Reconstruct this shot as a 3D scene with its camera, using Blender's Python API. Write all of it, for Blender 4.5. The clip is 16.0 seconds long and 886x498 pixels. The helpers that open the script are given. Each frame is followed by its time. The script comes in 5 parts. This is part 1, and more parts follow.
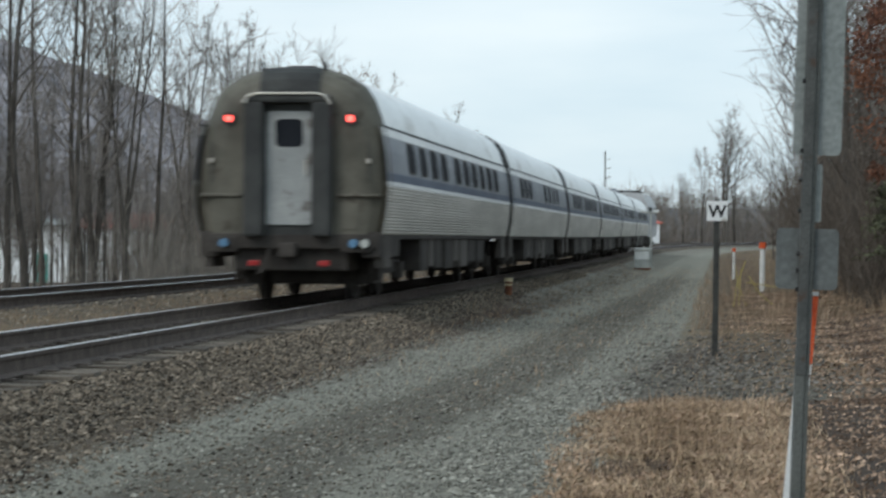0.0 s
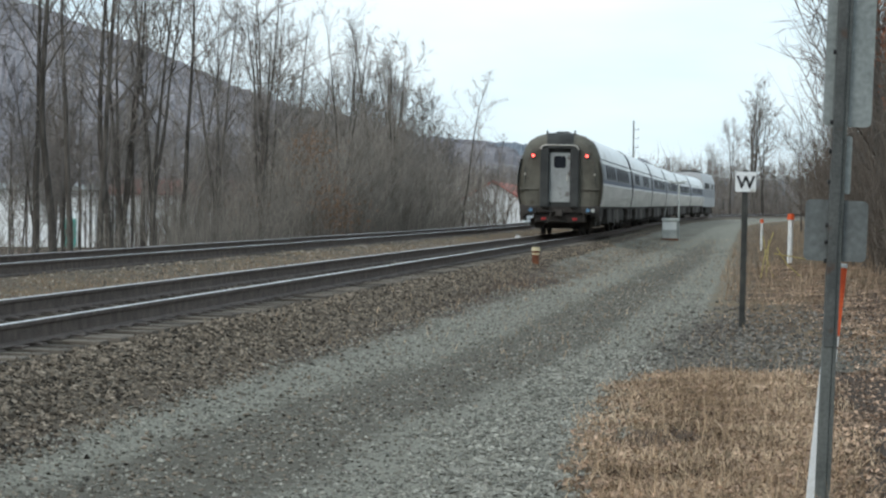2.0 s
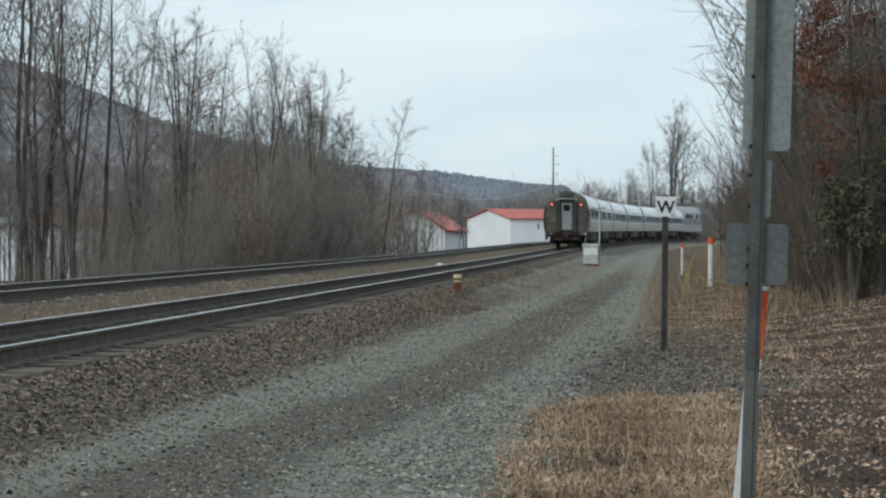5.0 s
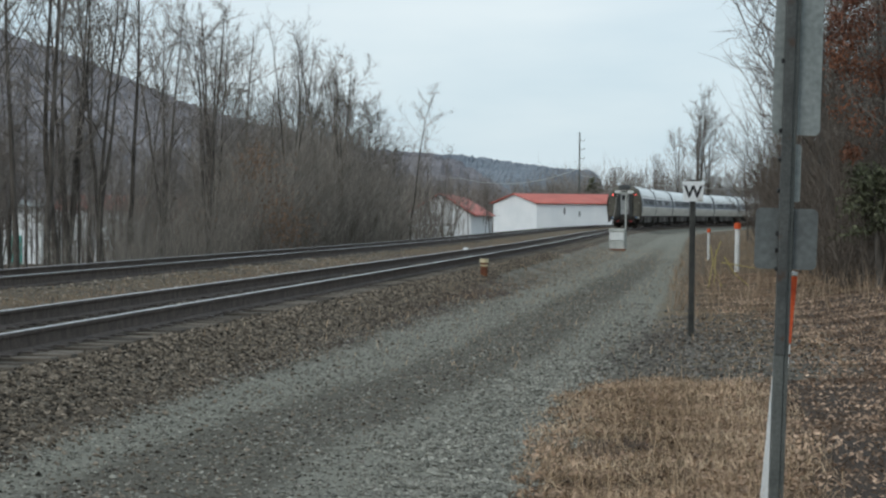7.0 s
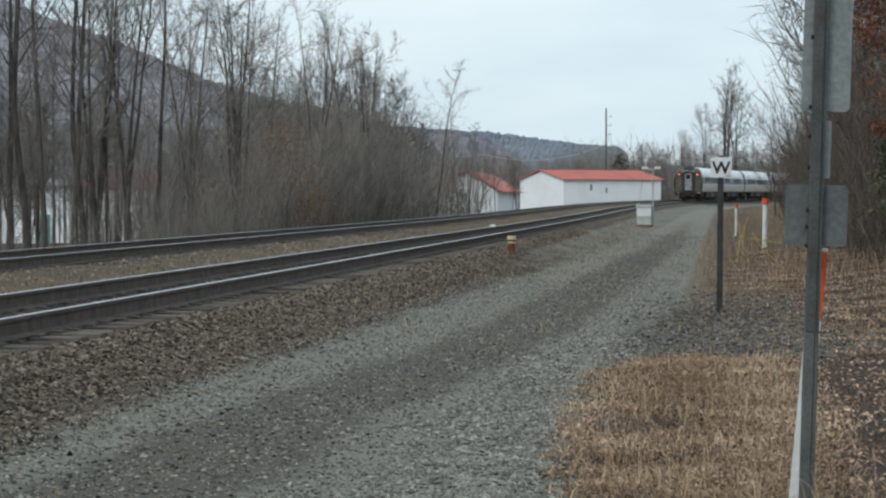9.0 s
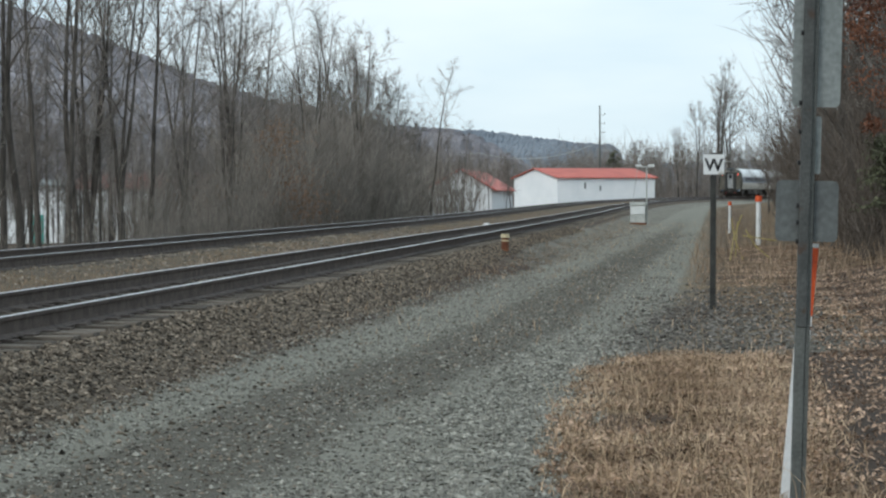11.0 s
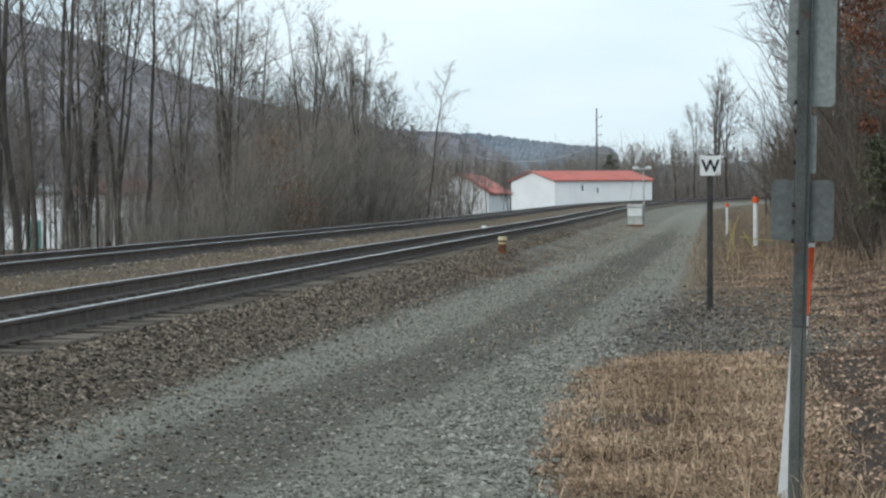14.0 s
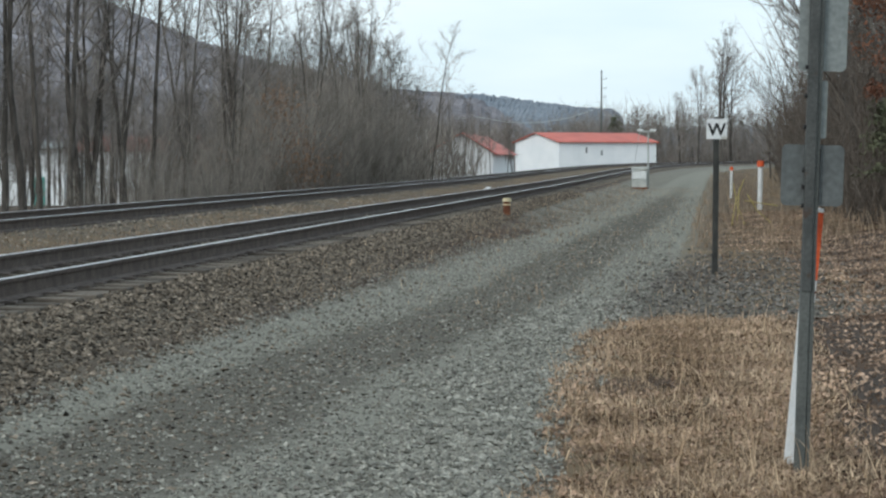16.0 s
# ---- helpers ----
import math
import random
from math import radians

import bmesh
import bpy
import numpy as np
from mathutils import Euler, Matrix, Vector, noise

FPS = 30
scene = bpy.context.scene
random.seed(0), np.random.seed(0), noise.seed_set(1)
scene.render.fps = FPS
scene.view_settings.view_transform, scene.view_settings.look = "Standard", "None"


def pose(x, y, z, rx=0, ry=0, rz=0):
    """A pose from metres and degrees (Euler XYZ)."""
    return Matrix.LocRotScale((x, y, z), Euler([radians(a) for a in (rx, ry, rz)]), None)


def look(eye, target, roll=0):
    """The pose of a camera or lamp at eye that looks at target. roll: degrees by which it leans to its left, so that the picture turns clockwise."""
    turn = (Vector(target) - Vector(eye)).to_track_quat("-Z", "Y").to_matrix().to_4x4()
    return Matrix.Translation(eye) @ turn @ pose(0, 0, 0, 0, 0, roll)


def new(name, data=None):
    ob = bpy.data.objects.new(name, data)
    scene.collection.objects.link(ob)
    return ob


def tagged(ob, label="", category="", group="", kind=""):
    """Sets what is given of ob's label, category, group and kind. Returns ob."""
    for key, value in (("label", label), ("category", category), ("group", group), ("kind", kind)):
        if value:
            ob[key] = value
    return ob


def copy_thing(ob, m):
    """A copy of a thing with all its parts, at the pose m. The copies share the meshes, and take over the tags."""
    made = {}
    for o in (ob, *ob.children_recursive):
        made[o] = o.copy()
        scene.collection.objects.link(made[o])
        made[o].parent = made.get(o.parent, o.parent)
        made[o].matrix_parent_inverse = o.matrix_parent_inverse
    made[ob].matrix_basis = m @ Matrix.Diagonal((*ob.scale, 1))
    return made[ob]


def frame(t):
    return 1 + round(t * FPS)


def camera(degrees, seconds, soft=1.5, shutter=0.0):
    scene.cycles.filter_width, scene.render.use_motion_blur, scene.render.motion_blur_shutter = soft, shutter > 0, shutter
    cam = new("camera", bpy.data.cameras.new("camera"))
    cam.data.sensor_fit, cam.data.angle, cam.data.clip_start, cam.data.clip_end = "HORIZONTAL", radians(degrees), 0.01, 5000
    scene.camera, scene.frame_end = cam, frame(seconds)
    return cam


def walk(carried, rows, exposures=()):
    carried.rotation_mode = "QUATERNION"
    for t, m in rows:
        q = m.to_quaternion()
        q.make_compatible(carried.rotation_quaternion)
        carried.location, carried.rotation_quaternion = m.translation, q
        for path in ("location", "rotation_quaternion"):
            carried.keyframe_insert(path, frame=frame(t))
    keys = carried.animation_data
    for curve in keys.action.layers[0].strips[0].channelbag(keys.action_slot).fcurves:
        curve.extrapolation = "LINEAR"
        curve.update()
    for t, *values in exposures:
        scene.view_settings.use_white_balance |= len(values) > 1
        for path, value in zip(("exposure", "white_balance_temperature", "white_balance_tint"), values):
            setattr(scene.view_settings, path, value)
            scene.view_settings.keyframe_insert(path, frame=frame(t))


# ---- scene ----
cam = camera(22.18, 16.0, soft=2.3, shutter=0.5)
EYE = 1.65
PATH = [  # seconds, turn right, tilt up, lean, sideways and up in metres
    (0, -0.332, -0.301, 0.394, 0.032, 0.005),
    (0.5, -1.527, -1.055, 0.794, -0.000, 0.003),
    (1, -2.221, -1.351, 0.754, -0.007, 0.012),
    (1.5, -0.827, -1.313, 0.639, 0.005, 0.009),
    (2, -1.013, -1.107, 0.902, 0.028, 0.004),
    (2.5, -0.304, -1.054, 1.124, 0.042, 0.009),
    (3, -0.087, -0.869, 0.711, 0.012, 0.006),
    (3.5, 0.199, -0.601, 0.239, 0.025, 0.008),
    (4, 0.423, -0.311, -0.096, 0.032, 0.010),
    (4.2, 0.694, -0.232, -0.063, 0.031, 0.004),
    (6.3, 1.058, -0.687, 0.215, 0.008, 0.005),
    (6.5, 1.016, -0.658, 0.233, 0.008, 0.006),
    (7, 0.318, -0.775, 0.302, 0.006, 0.001),
    (7.5, 0.177, -0.976, 0.190, -0.000, 0.009),
    (8, 0.146, -1.139, 0.230, 0.012, 0.001),
    (8.5, -0.353, -1.339, 0.040, -0.010, 0.010),
    (11, -0.216, -1.395, -0.212, 0.009, -0.000),
    (11.5, -0.178, -1.432, -0.159, -0.006, 0.006),
    (12, -0.075, -1.553, -0.242, 0.014, 0.002),
    (12.5, 0.004, -1.782, -0.328, 0.016, -0.010),
    (13, 0.182, -1.244, -0.003, 0.009, -0.004),
    (13.5, 0.080, -1.132, -0.363, 0.007, -0.003),
    (14, -0.156, -1.309, -0.563, 0.017, -0.009),
    (14.5, 0.362, -1.996, -0.198, 0.008, -0.011),
    (15, 0.265, -2.070, -0.033, 0.011, -0.011),
    (15.5, -0.098, -1.926, -0.112, 0.004, -0.010),
    (16, -0.237, -2.308, 0.010, -0.013, -0.005),
]
walk(cam, [(t, pose(dx, 0, EYE + dz, 90 + up, 0, -turn) @ pose(0, 0, 0, 0, 0, lean))
           for t, turn, up, lean, dx, dz in PATH],
     exposures=[(0, -0.03), (0.5, 0.08), (1, 0.18), (1.5, 0.24), (2, 0.24), (2.5, 0.2), (3.5, 0.06), (4.2, 0.0), (6.3, -0.22), (7.5, -0.12), (8.7, -0.08), (10.8, 0.07), (12.5, 0.1), (14.5, 0.1), (16, 0.14)])

# ---- world and sun: a thin bright overcast ----
world = bpy.data.worlds.new("overcast_sky")
scene.world = world
world.use_nodes = True
wn, wl = world.node_tree.nodes, world.node_tree.links
sky = wn.new("ShaderNodeTexSky")
sky.sky_type, sky.sun_disc = "NISHITA", False
sky.sun_elevation, sky.sun_rotation = radians(32), radians(215)
sky_gain = wn.new("ShaderNodeVectorMath")
sky_gain.operation = "SCALE"
sky_gain.inputs["Scale"].default_value = 0.10
wl.new(sky.outputs[0], sky_gain.inputs[0])
coord = wn.new("ShaderNodeTexCoord")
stretch = wn.new("ShaderNodeMapping")
stretch.inputs["Scale"].default_value = (2.2, 2.2, 9.0)
wl.new(coord.outputs["Generated"], stretch.inputs[0])
puff = wn.new("ShaderNodeTexNoise")
puff.inputs["Scale"].default_value, puff.inputs["Detail"].default_value, puff.inputs["Roughness"].default_value = 1.6, 5, 0.5
wl.new(stretch.outputs[0], puff.inputs[0])
cloud = wn.new("ShaderNodeValToRGB")
cloud.color_ramp.elements[0].position, cloud.color_ramp.elements[0].color = 0.32, (0.53, 0.69, 0.80, 1)
cloud.color_ramp.elements[1].position, cloud.color_ramp.elements[1].color = 0.68, (0.78, 0.88, 0.93, 1)
wl.new(puff.outputs[0], cloud.inputs[0])
veil = wn.new("ShaderNodeMixRGB")
veil.inputs[0].default_value = 0.88
wl.new(sky_gain.outputs[0], veil.inputs[1])
wl.new(cloud.outputs[0], veil.inputs[2])
wl.new(veil.outputs[0], wn["Background"].inputs[0])
wn["Background"].inputs[1].default_value = 1.15

sun_data = bpy.data.lights.new("sun", "SUN")
sun_data.energy, sun_data.angle, sun_data.color = 1.05, radians(25), (1.0, 0.96, 0.9)
sun = new("sun", sun_data)
sun.matrix_world = look((-60, -80, 70), (0, 0, 0))


# ---- materials ----
def mat(name, c1, c2, scale=4.0, rough=0.85, metal=0.0, bump=0.0, fine=60.0, c3=None, spots=0.0, stretch=(1, 1, 1), island=0.0, obj=0.0, emit=None, spec=0.3):
    """Two colours by a broad noise, a fine grain over it, a third colour in spots, and relief."""
    m = bpy.data.materials.new(name)
    m.use_nodes = True
    n, l = m.node_tree.nodes, m.node_tree.links
    b = n["Principled BSDF"]
    b.inputs["Roughness"].default_value, b.inputs["Metallic"].default_value = rough, metal
    b.inputs["Specular IOR Level"].default_value = spec
    tc, mp = n.new("ShaderNodeTexCoord"), n.new("ShaderNodeMapping")
    mp.inputs["Scale"].default_value = stretch
    l.new(tc.outputs["Object"], mp.inputs[0])
    big, small = n.new("ShaderNodeTexNoise"), n.new("ShaderNodeTexNoise")
    for t, s, d in ((big, scale, 5), (small, fine, 4)):
        t.inputs["Scale"].default_value, t.inputs["Detail"].default_value = s, d
        l.new(mp.outputs[0], t.inputs[0])
    ramp = n.new("ShaderNodeValToRGB")
    ramp.color_ramp.elements[0].position, ramp.color_ramp.elements[1].position = 0.36, 0.64
    ramp.color_ramp.elements[0].color, ramp.color_ramp.elements[1].color = (*c1, 1), (*c2, 1)
    l.new(big.outputs[0], ramp.inputs[0])
    col = ramp.outputs[0]
    grain = n.new("ShaderNodeMixRGB")
    grain.blend_type, grain.inputs[0].default_value = "OVERLAY", 0.55
    l.new(col, grain.inputs[1])
    l.new(small.outputs[0], grain.inputs[2])
    col = grain.outputs[0]
    if c3:
        sp, th = n.new("ShaderNodeTexNoise"), n.new("ShaderNodeValToRGB")
        sp.inputs["Scale"].default_value, sp.inputs["Detail"].default_value = scale * 2.3, 6
        l.new(mp.outputs[0], sp.inputs[0])
        th.color_ramp.elements[0].position, th.color_ramp.elements[1].position = 0.62 - spots * 0.2, 0.72 - spots * 0.2
        l.new(sp.outputs[0], th.inputs[0])
        mx = n.new("ShaderNodeMixRGB")
        mx.inputs[2].default_value = (*c3, 1)
        l.new(th.outputs[0], mx.inputs[0])
        l.new(col, mx.inputs[1])
        col = mx.outputs[0]
    for amount, node, out in ((island, "ShaderNodeNewGeometry", "Random Per Island"), (obj, "ShaderNodeObjectInfo", "Random")):
        if amount:
            g, r, hs = n.new(node), n.new("ShaderNodeMapRange"), n.new("ShaderNodeHueSaturation")
            r.inputs["To Min"].default_value, r.inputs["To Max"].default_value = 1 - amount, 1 + amount
            l.new(g.outputs[out], r.inputs[0])
            l.new(r.outputs[0], hs.inputs["Value"])
            l.new(col, hs.inputs["Color"])
            col = hs.outputs[0]
    l.new(col, b.inputs["Base Color"])
    if bump:
        bp = n.new("ShaderNodeBump")
        bp.inputs["Strength"].default_value, bp.inputs["Distance"].default_value = bump, 0.02
        l.new(small.outputs[0], bp.inputs["Height"])
        l.new(bp.outputs[0], b.inputs["Normal"])
    if emit:
        b.inputs["Emission Color"].default_value, b.inputs["Emission Strength"].default_value = (*emit[:3], 1), emit[3]
    return m


M = {}
M["stone"] = mat("ballast_stone", (0.092, 0.075, 0.057), (0.200, 0.167, 0.131), 14, 0.9, bump=0.4, fine=120, island=0.9, spec=0.2)
M["stone_dusty"] = mat("dusty_ballast_stone", (0.165, 0.141, 0.112), (0.30, 0.262, 0.212), 14, 0.9, bump=0.4, fine=120, island=0.55, spec=0.2)
M["stone_light"] = mat("road_stone", (0.165, 0.160, 0.137), (0.300, 0.293, 0.254), 14, 0.9, bump=0.4, fine=120, island=0.5, spec=0.2)
M["rail"] = mat("rusty_rail_steel", (0.068, 0.054, 0.047), (0.120, 0.096, 0.083), 6, 0.75, bump=0.2, fine=80)
M["rail_head"] = mat("worn_rail_head", (0.70, 0.69, 0.69), (0.85, 0.84, 0.84), 3, 0.28, metal=0.95, fine=40, spec=0.5)
M["tie"] = mat("weathered_tie_wood", (0.075, 0.063, 0.051), (0.165, 0.145, 0.122), 8, 0.95, bump=0.6, fine=50, stretch=(0.4, 4, 4), obj=0.4)
M["bark"] = mat("grey_bark", (0.058, 0.051, 0.044), (0.130, 0.116, 0.102), 3, 0.95, bump=0.7, fine=30, stretch=(3, 3, 0.6), obj=0.35)
M["twig"] = mat("bare_twigs", (0.130, 0.116, 0.104), (0.242, 0.217, 0.195), 1.5, 0.95, fine=20, obj=0.35)
M["thicket"] = mat("brown_thicket_stems", (0.162, 0.142, 0.120), (0.295, 0.262, 0.224), 0.5, 0.95, fine=20, island=0.45)
# darker copy of the brush colour: the shade of the wooded bank is in it
M["shaded_brush"] = mat("shaded_brush_stems", (0.068, 0.055, 0.044), (0.138, 0.114, 0.094), 0.5, 0.95, fine=20, island=0.4)
M["brush"] = mat("bare_brush", (0.145, 0.127, 0.110), (0.262, 0.231, 0.203), 0.6, 0.95, fine=20, island=0.4)
M["white_paint"] = mat("white_paint", (0.66, 0.68, 0.68), (0.78, 0.79, 0.79), 2, 0.6, bump=0.05, c3=(0.42, 0.40, 0.36), spots=0.05)
M["white_wall"] = mat("white_sheet_metal", (0.84, 0.87, 0.88), (0.91, 0.93, 0.935), 0.5, 0.5, fine=12)
M["red_roof"] = mat("red_sheet_roof", (0.46, 0.105, 0.078), (0.57, 0.14, 0.10), 0.5, 0.55, fine=10)
M["black"] = mat("black_paint", (0.012, 0.012, 0.013), (0.03, 0.03, 0.03), 5, 0.6)
M["post"] = mat("dark_green_grey_post", (0.060, 0.064, 0.062), (0.095, 0.10, 0.096), 5, 0.7, bump=0.2, c3=(0.07, 0.05, 0.04), spots=0.1)
M["galv"] = mat("galvanised_steel", (0.088, 0.094, 0.088), (0.125, 0.132, 0.124), 4, 0.6, bump=0.15)
M["sign_back"] = mat("aluminium_sign_back", (0.215, 0.240, 0.235), (0.265, 0.29, 0.285), 2.5, 0.55, fine=30)
M["sign_back2"] = mat("weathered_sign_back", (0.105, 0.115, 0.115), (0.14, 0.152, 0.15), 2.5, 0.6, fine=30)
M["orange"] = mat("orange_plastic", (0.58, 0.085, 0.025), (0.72, 0.12, 0.035), 5, 0.5)
M["yellow"] = mat("yellow_plastic", (0.34, 0.28, 0.10), (0.45, 0.37, 0.15), 4, 0.55)
M["beech"] = mat("dry_beech_leaf", (0.21, 0.125, 0.08), (0.36, 0.225, 0.145), 0.7, 0.9, fine=20, island=0.5)
M["grass"] = mat("dead_grass", (0.25, 0.172, 0.107), (0.57, 0.43, 0.295), 0.8, 0.95, fine=15, island=0.6)
M["leaf"] = mat("fallen_leaf", (0.12, 0.076, 0.052), (0.50, 0.355, 0.255), 0.9, 0.9, fine=20, island=0.6)
M["red_leaf"] = mat("dry_oak_leaf", (0.105, 0.045, 0.03), (0.235, 0.105, 0.062), 0.7, 0.9, fine=20, island=0.5)
M["stone_blue"] = mat("dark_blue_grey_stone", (0.098, 0.089, 0.077), (0.185, 0.170, 0.150), 14, 0.9, bump=0.4, fine=120, island=0.55, spec=0.2)
M["needle"] = mat("hemlock_needles", (0.070, 0.078, 0.046), (0.145, 0.152, 0.092), 1.2, 0.9, fine=20, island=0.5)
M["end_paint"] = mat("dirty_olive_grey_end", (0.073, 0.069, 0.055), (0.135, 0.127, 0.103), 1.2, 0.55, bump=0.1, c3=(0.065, 0.055, 0.042), spots=0.15)
M["end_dark"] = mat("sooty_dark_grey", (0.030, 0.032, 0.032), (0.055, 0.057, 0.055), 2, 0.7)
M["door"] = mat("grey_end_door", (0.25, 0.265, 0.265), (0.34, 0.355, 0.35), 1.5, 0.5, c3=(0.14, 0.13, 0.12), spots=0.15)
M["steel"] = mat("dull_stainless_steel", (0.47, 0.445, 0.40), (0.62, 0.59, 0.535), 0.7, 0.45, metal=0.45, fine=14, stretch=(1, 0.3, 2), spec=0.5)
M["roof_steel"] = mat("pale_roof_steel", (0.78, 0.79, 0.78), (0.88, 0.89, 0.88), 0.6, 0.38, metal=0.45, fine=10, stretch=(1, 0.25, 1), c3=(0.58, 0.57, 0.54), spots=0.1)
# the paler blue holds a painted-in reflection; the deep blue goes without
M["blue"] = mat("reflection_paled_blue", (0.215, 0.23, 0.26), (0.29, 0.305, 0.33), 0.9, 0.45, fine=14)
M["deep_blue"] = mat("deep_blue_band", (0.115, 0.14, 0.195), (0.15, 0.18, 0.24), 0.9, 0.45, fine=14)
M["stripe"] = mat("white_stripe", (0.80, 0.80, 0.80), (0.88, 0.88, 0.87), 1, 0.5)
M["pane"] = mat("dark_window_glass", (0.012, 0.014, 0.018), (0.025, 0.028, 0.034), 1, 0.5, spec=0.02)
M["under"] = mat("grimy_underframe", (0.032, 0.029, 0.027), (0.065, 0.058, 0.052), 2, 0.9, bump=0.2)
M["under_box"] = mat("dusty_equipment_box", (0.07, 0.062, 0.056), (0.13, 0.118, 0.108), 1.5, 0.8, bump=0.1)
M["jumper"] = mat("blue_cable_plug", (0.10, 0.22, 0.36), (0.14, 0.28, 0.44), 4, 0.5)
M["red_lamp"] = mat("red_marker_lamp", (0.6, 0.02, 0.01), (0.7, 0.04, 0.02), 4, 0.3, emit=(1.0, 0.10, 0.08, 4.5))
M["red_dim"] = mat("red_reflector", (0.30, 0.02, 0.02), (0.38, 0.03, 0.03), 4, 0.3)
M["loco"] = mat("silver_grey_locomotive_paint", (0.40, 0.41, 0.42), (0.50, 0.51, 0.52), 0.8, 0.5)
M["box"] = mat("pale_grey_relay_box", (0.40, 0.42, 0.40), (0.52, 0.54, 0.51), 3, 0.6, bump=0.08)
M["box_white"] = mat("white_box_panel", (0.68, 0.71, 0.70), (0.76, 0.78, 0.77), 3, 0.5)
M["rust"] = mat("rust", (0.12, 0.045, 0.025), (0.21, 0.085, 0.045), 8, 0.9, bump=0.3)
M["weed"] = mat("dead_weed_stalks", (0.20, 0.14, 0.095), (0.36, 0.27, 0.19), 0.8, 0.95, fine=15, island=0.4)
M["pale_cap"] = mat("yellowed_cap", (0.50, 0.42, 0.26), (0.62, 0.54, 0.36), 6, 0.7, bump=0.1)
M["dark_post"] = mat("dark_creosoted_post", (0.028, 0.029, 0.027), (0.058, 0.058, 0.053), 5, 0.8, bump=0.3)
# red roof with the shade behind the twigs dulled into its colour
M["red_dull"] = mat("shaded_red_roof", (0.27, 0.085, 0.068), (0.37, 0.115, 0.09), 0.5, 0.7, fine=8)
M["teal"] = mat("teal_door_paint", (0.07, 0.30, 0.26), (0.10, 0.36, 0.31), 2, 0.5)


def ground_material():
    """Leaf litter, gravel, ballast and dead grass by bands along the line, which the mesh carries as a layer of weights."""
    m = bpy.data.materials.new("lineside_ground")
    m.use_nodes = True
    n, l = m.node_tree.nodes, m.node_tree.links
    b = n["Principled BSDF"]
    b.inputs["Roughness"].default_value, b.inputs["Specular IOR Level"].default_value = 0.95, 0.15
    tc = n.new("ShaderNodeTexCoord")

    def noise_at(s, d=6, r=0.6):
        t = n.new("ShaderNodeTexNoise")
        t.inputs["Scale"].default_value, t.inputs["Detail"].default_value, t.inputs["Roughness"].default_value = s, d, r
        l.new(tc.outputs["Object"], t.inputs[0])
        return t.outputs[0]

    def ramp(src, stops):
        r = n.new("ShaderNodeValToRGB")
        while len(r.color_ramp.elements) < len(stops):
            r.color_ramp.elements.new(0.5)
        for e, (p, c) in zip(r.color_ramp.elements, stops):
            e.position, e.color = p, (*c, 1)
        l.new(src, r.inputs[0])
        return r.outputs[0]

    def mixed(f, a, c):
        x = n.new("ShaderNodeMixRGB")
        l.new(f, x.inputs[0])
        l.new(a, x.inputs[1])
        l.new(c, x.inputs[2])
        return x.outputs[0]

    coarse, mid, fine_n = noise_at(0.5), noise_at(7.0), noise_at(30.0, 4, 0.75)
    speck = noise_at(85.0, 3, 0.75)
    ballast = ramp(fine_n, [(0.30, (0.050, 0.041, 0.032)), (0.55, (0.142, 0.119, 0.093)), (0.75, (0.30, 0.262, 0.208))])
    road = mixed(coarse, ramp(fine_n, [(0.3, (0.125, 0.121, 0.100)), (0.7, (0.345, 0.336, 0.28))]), ramp(speck, [(0.3, (0.115, 0.111, 0.093)), (0.52, (0.225, 0.219, 0.181)), (0.7, (0.40, 0.39, 0.335))]))
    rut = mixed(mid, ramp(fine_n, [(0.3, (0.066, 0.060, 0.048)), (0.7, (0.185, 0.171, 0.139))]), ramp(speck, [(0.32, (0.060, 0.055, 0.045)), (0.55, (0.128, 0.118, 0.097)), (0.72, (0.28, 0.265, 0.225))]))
    grass = mixed(mid, ramp(fine_n, [(0.3, (0.075, 0.052, 0.031)), (0.7, (0.25, 0.182, 0.11))]), ramp(coarse, [(0.35, (0.10, 0.086, 0.068)), (0.65, (0.225, 0.16, 0.094))]))
    litter = mixed(mid, ramp(fine_n, [(0.3, (0.030, 0.022, 0.017)), (0.7, (0.135, 0.09, 0.062))]), ramp(coarse, [(0.4, (0.052, 0.048, 0.045)), (0.6, (0.115, 0.074, 0.048))]))
    layer = n.new("ShaderNodeVertexColor")
    layer.layer_name = "cover"
    sep = n.new("ShaderNodeSeparateColor")
    l.new(layer.outputs[0], sep.inputs[0])

    def edge(src, amount=0.55):
        """Breaks the border of a cover up with noise."""
        a, s, r = n.new("ShaderNodeMath"), n.new("ShaderNodeMath"), n.new("ShaderNodeMapRange")
        mixn = n.new("ShaderNodeMath")
        mixn.operation = "ADD"
        l.new(mid, mixn.inputs[0])
        l.new(coarse, mixn.inputs[1])
        s.operation, s.inputs[1].default_value = "MULTIPLY_ADD", amount
        s.inputs[2].default_value = -amount
        l.new(mixn.outputs[0], s.inputs[0])
        a.operation = "ADD"
        l.new(src, a.inputs[0])
        l.new(s.outputs[0], a.inputs[1])
        r.inputs["From Min"].default_value, r.inputs["From Max"].default_value = 0.35, 0.65
        l.new(a.outputs[0], r.inputs[0])
        return r.outputs[0]

    col = mixed(edge(sep.outputs[0], 0.85), litter, road)
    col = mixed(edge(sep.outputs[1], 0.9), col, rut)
    col = mixed(edge(sep.outputs[2]), col, ballast)
    col = mixed(edge(layer.outputs["Alpha"], 0.8), col, grass)
    l.new(col, b.inputs["Base Color"])
    bp = n.new("ShaderNodeBump")
    bp.inputs["Strength"].default_value, bp.inputs["Distance"].default_value = 0.8, 0.03
    l.new(fine_n, bp.inputs["Height"])
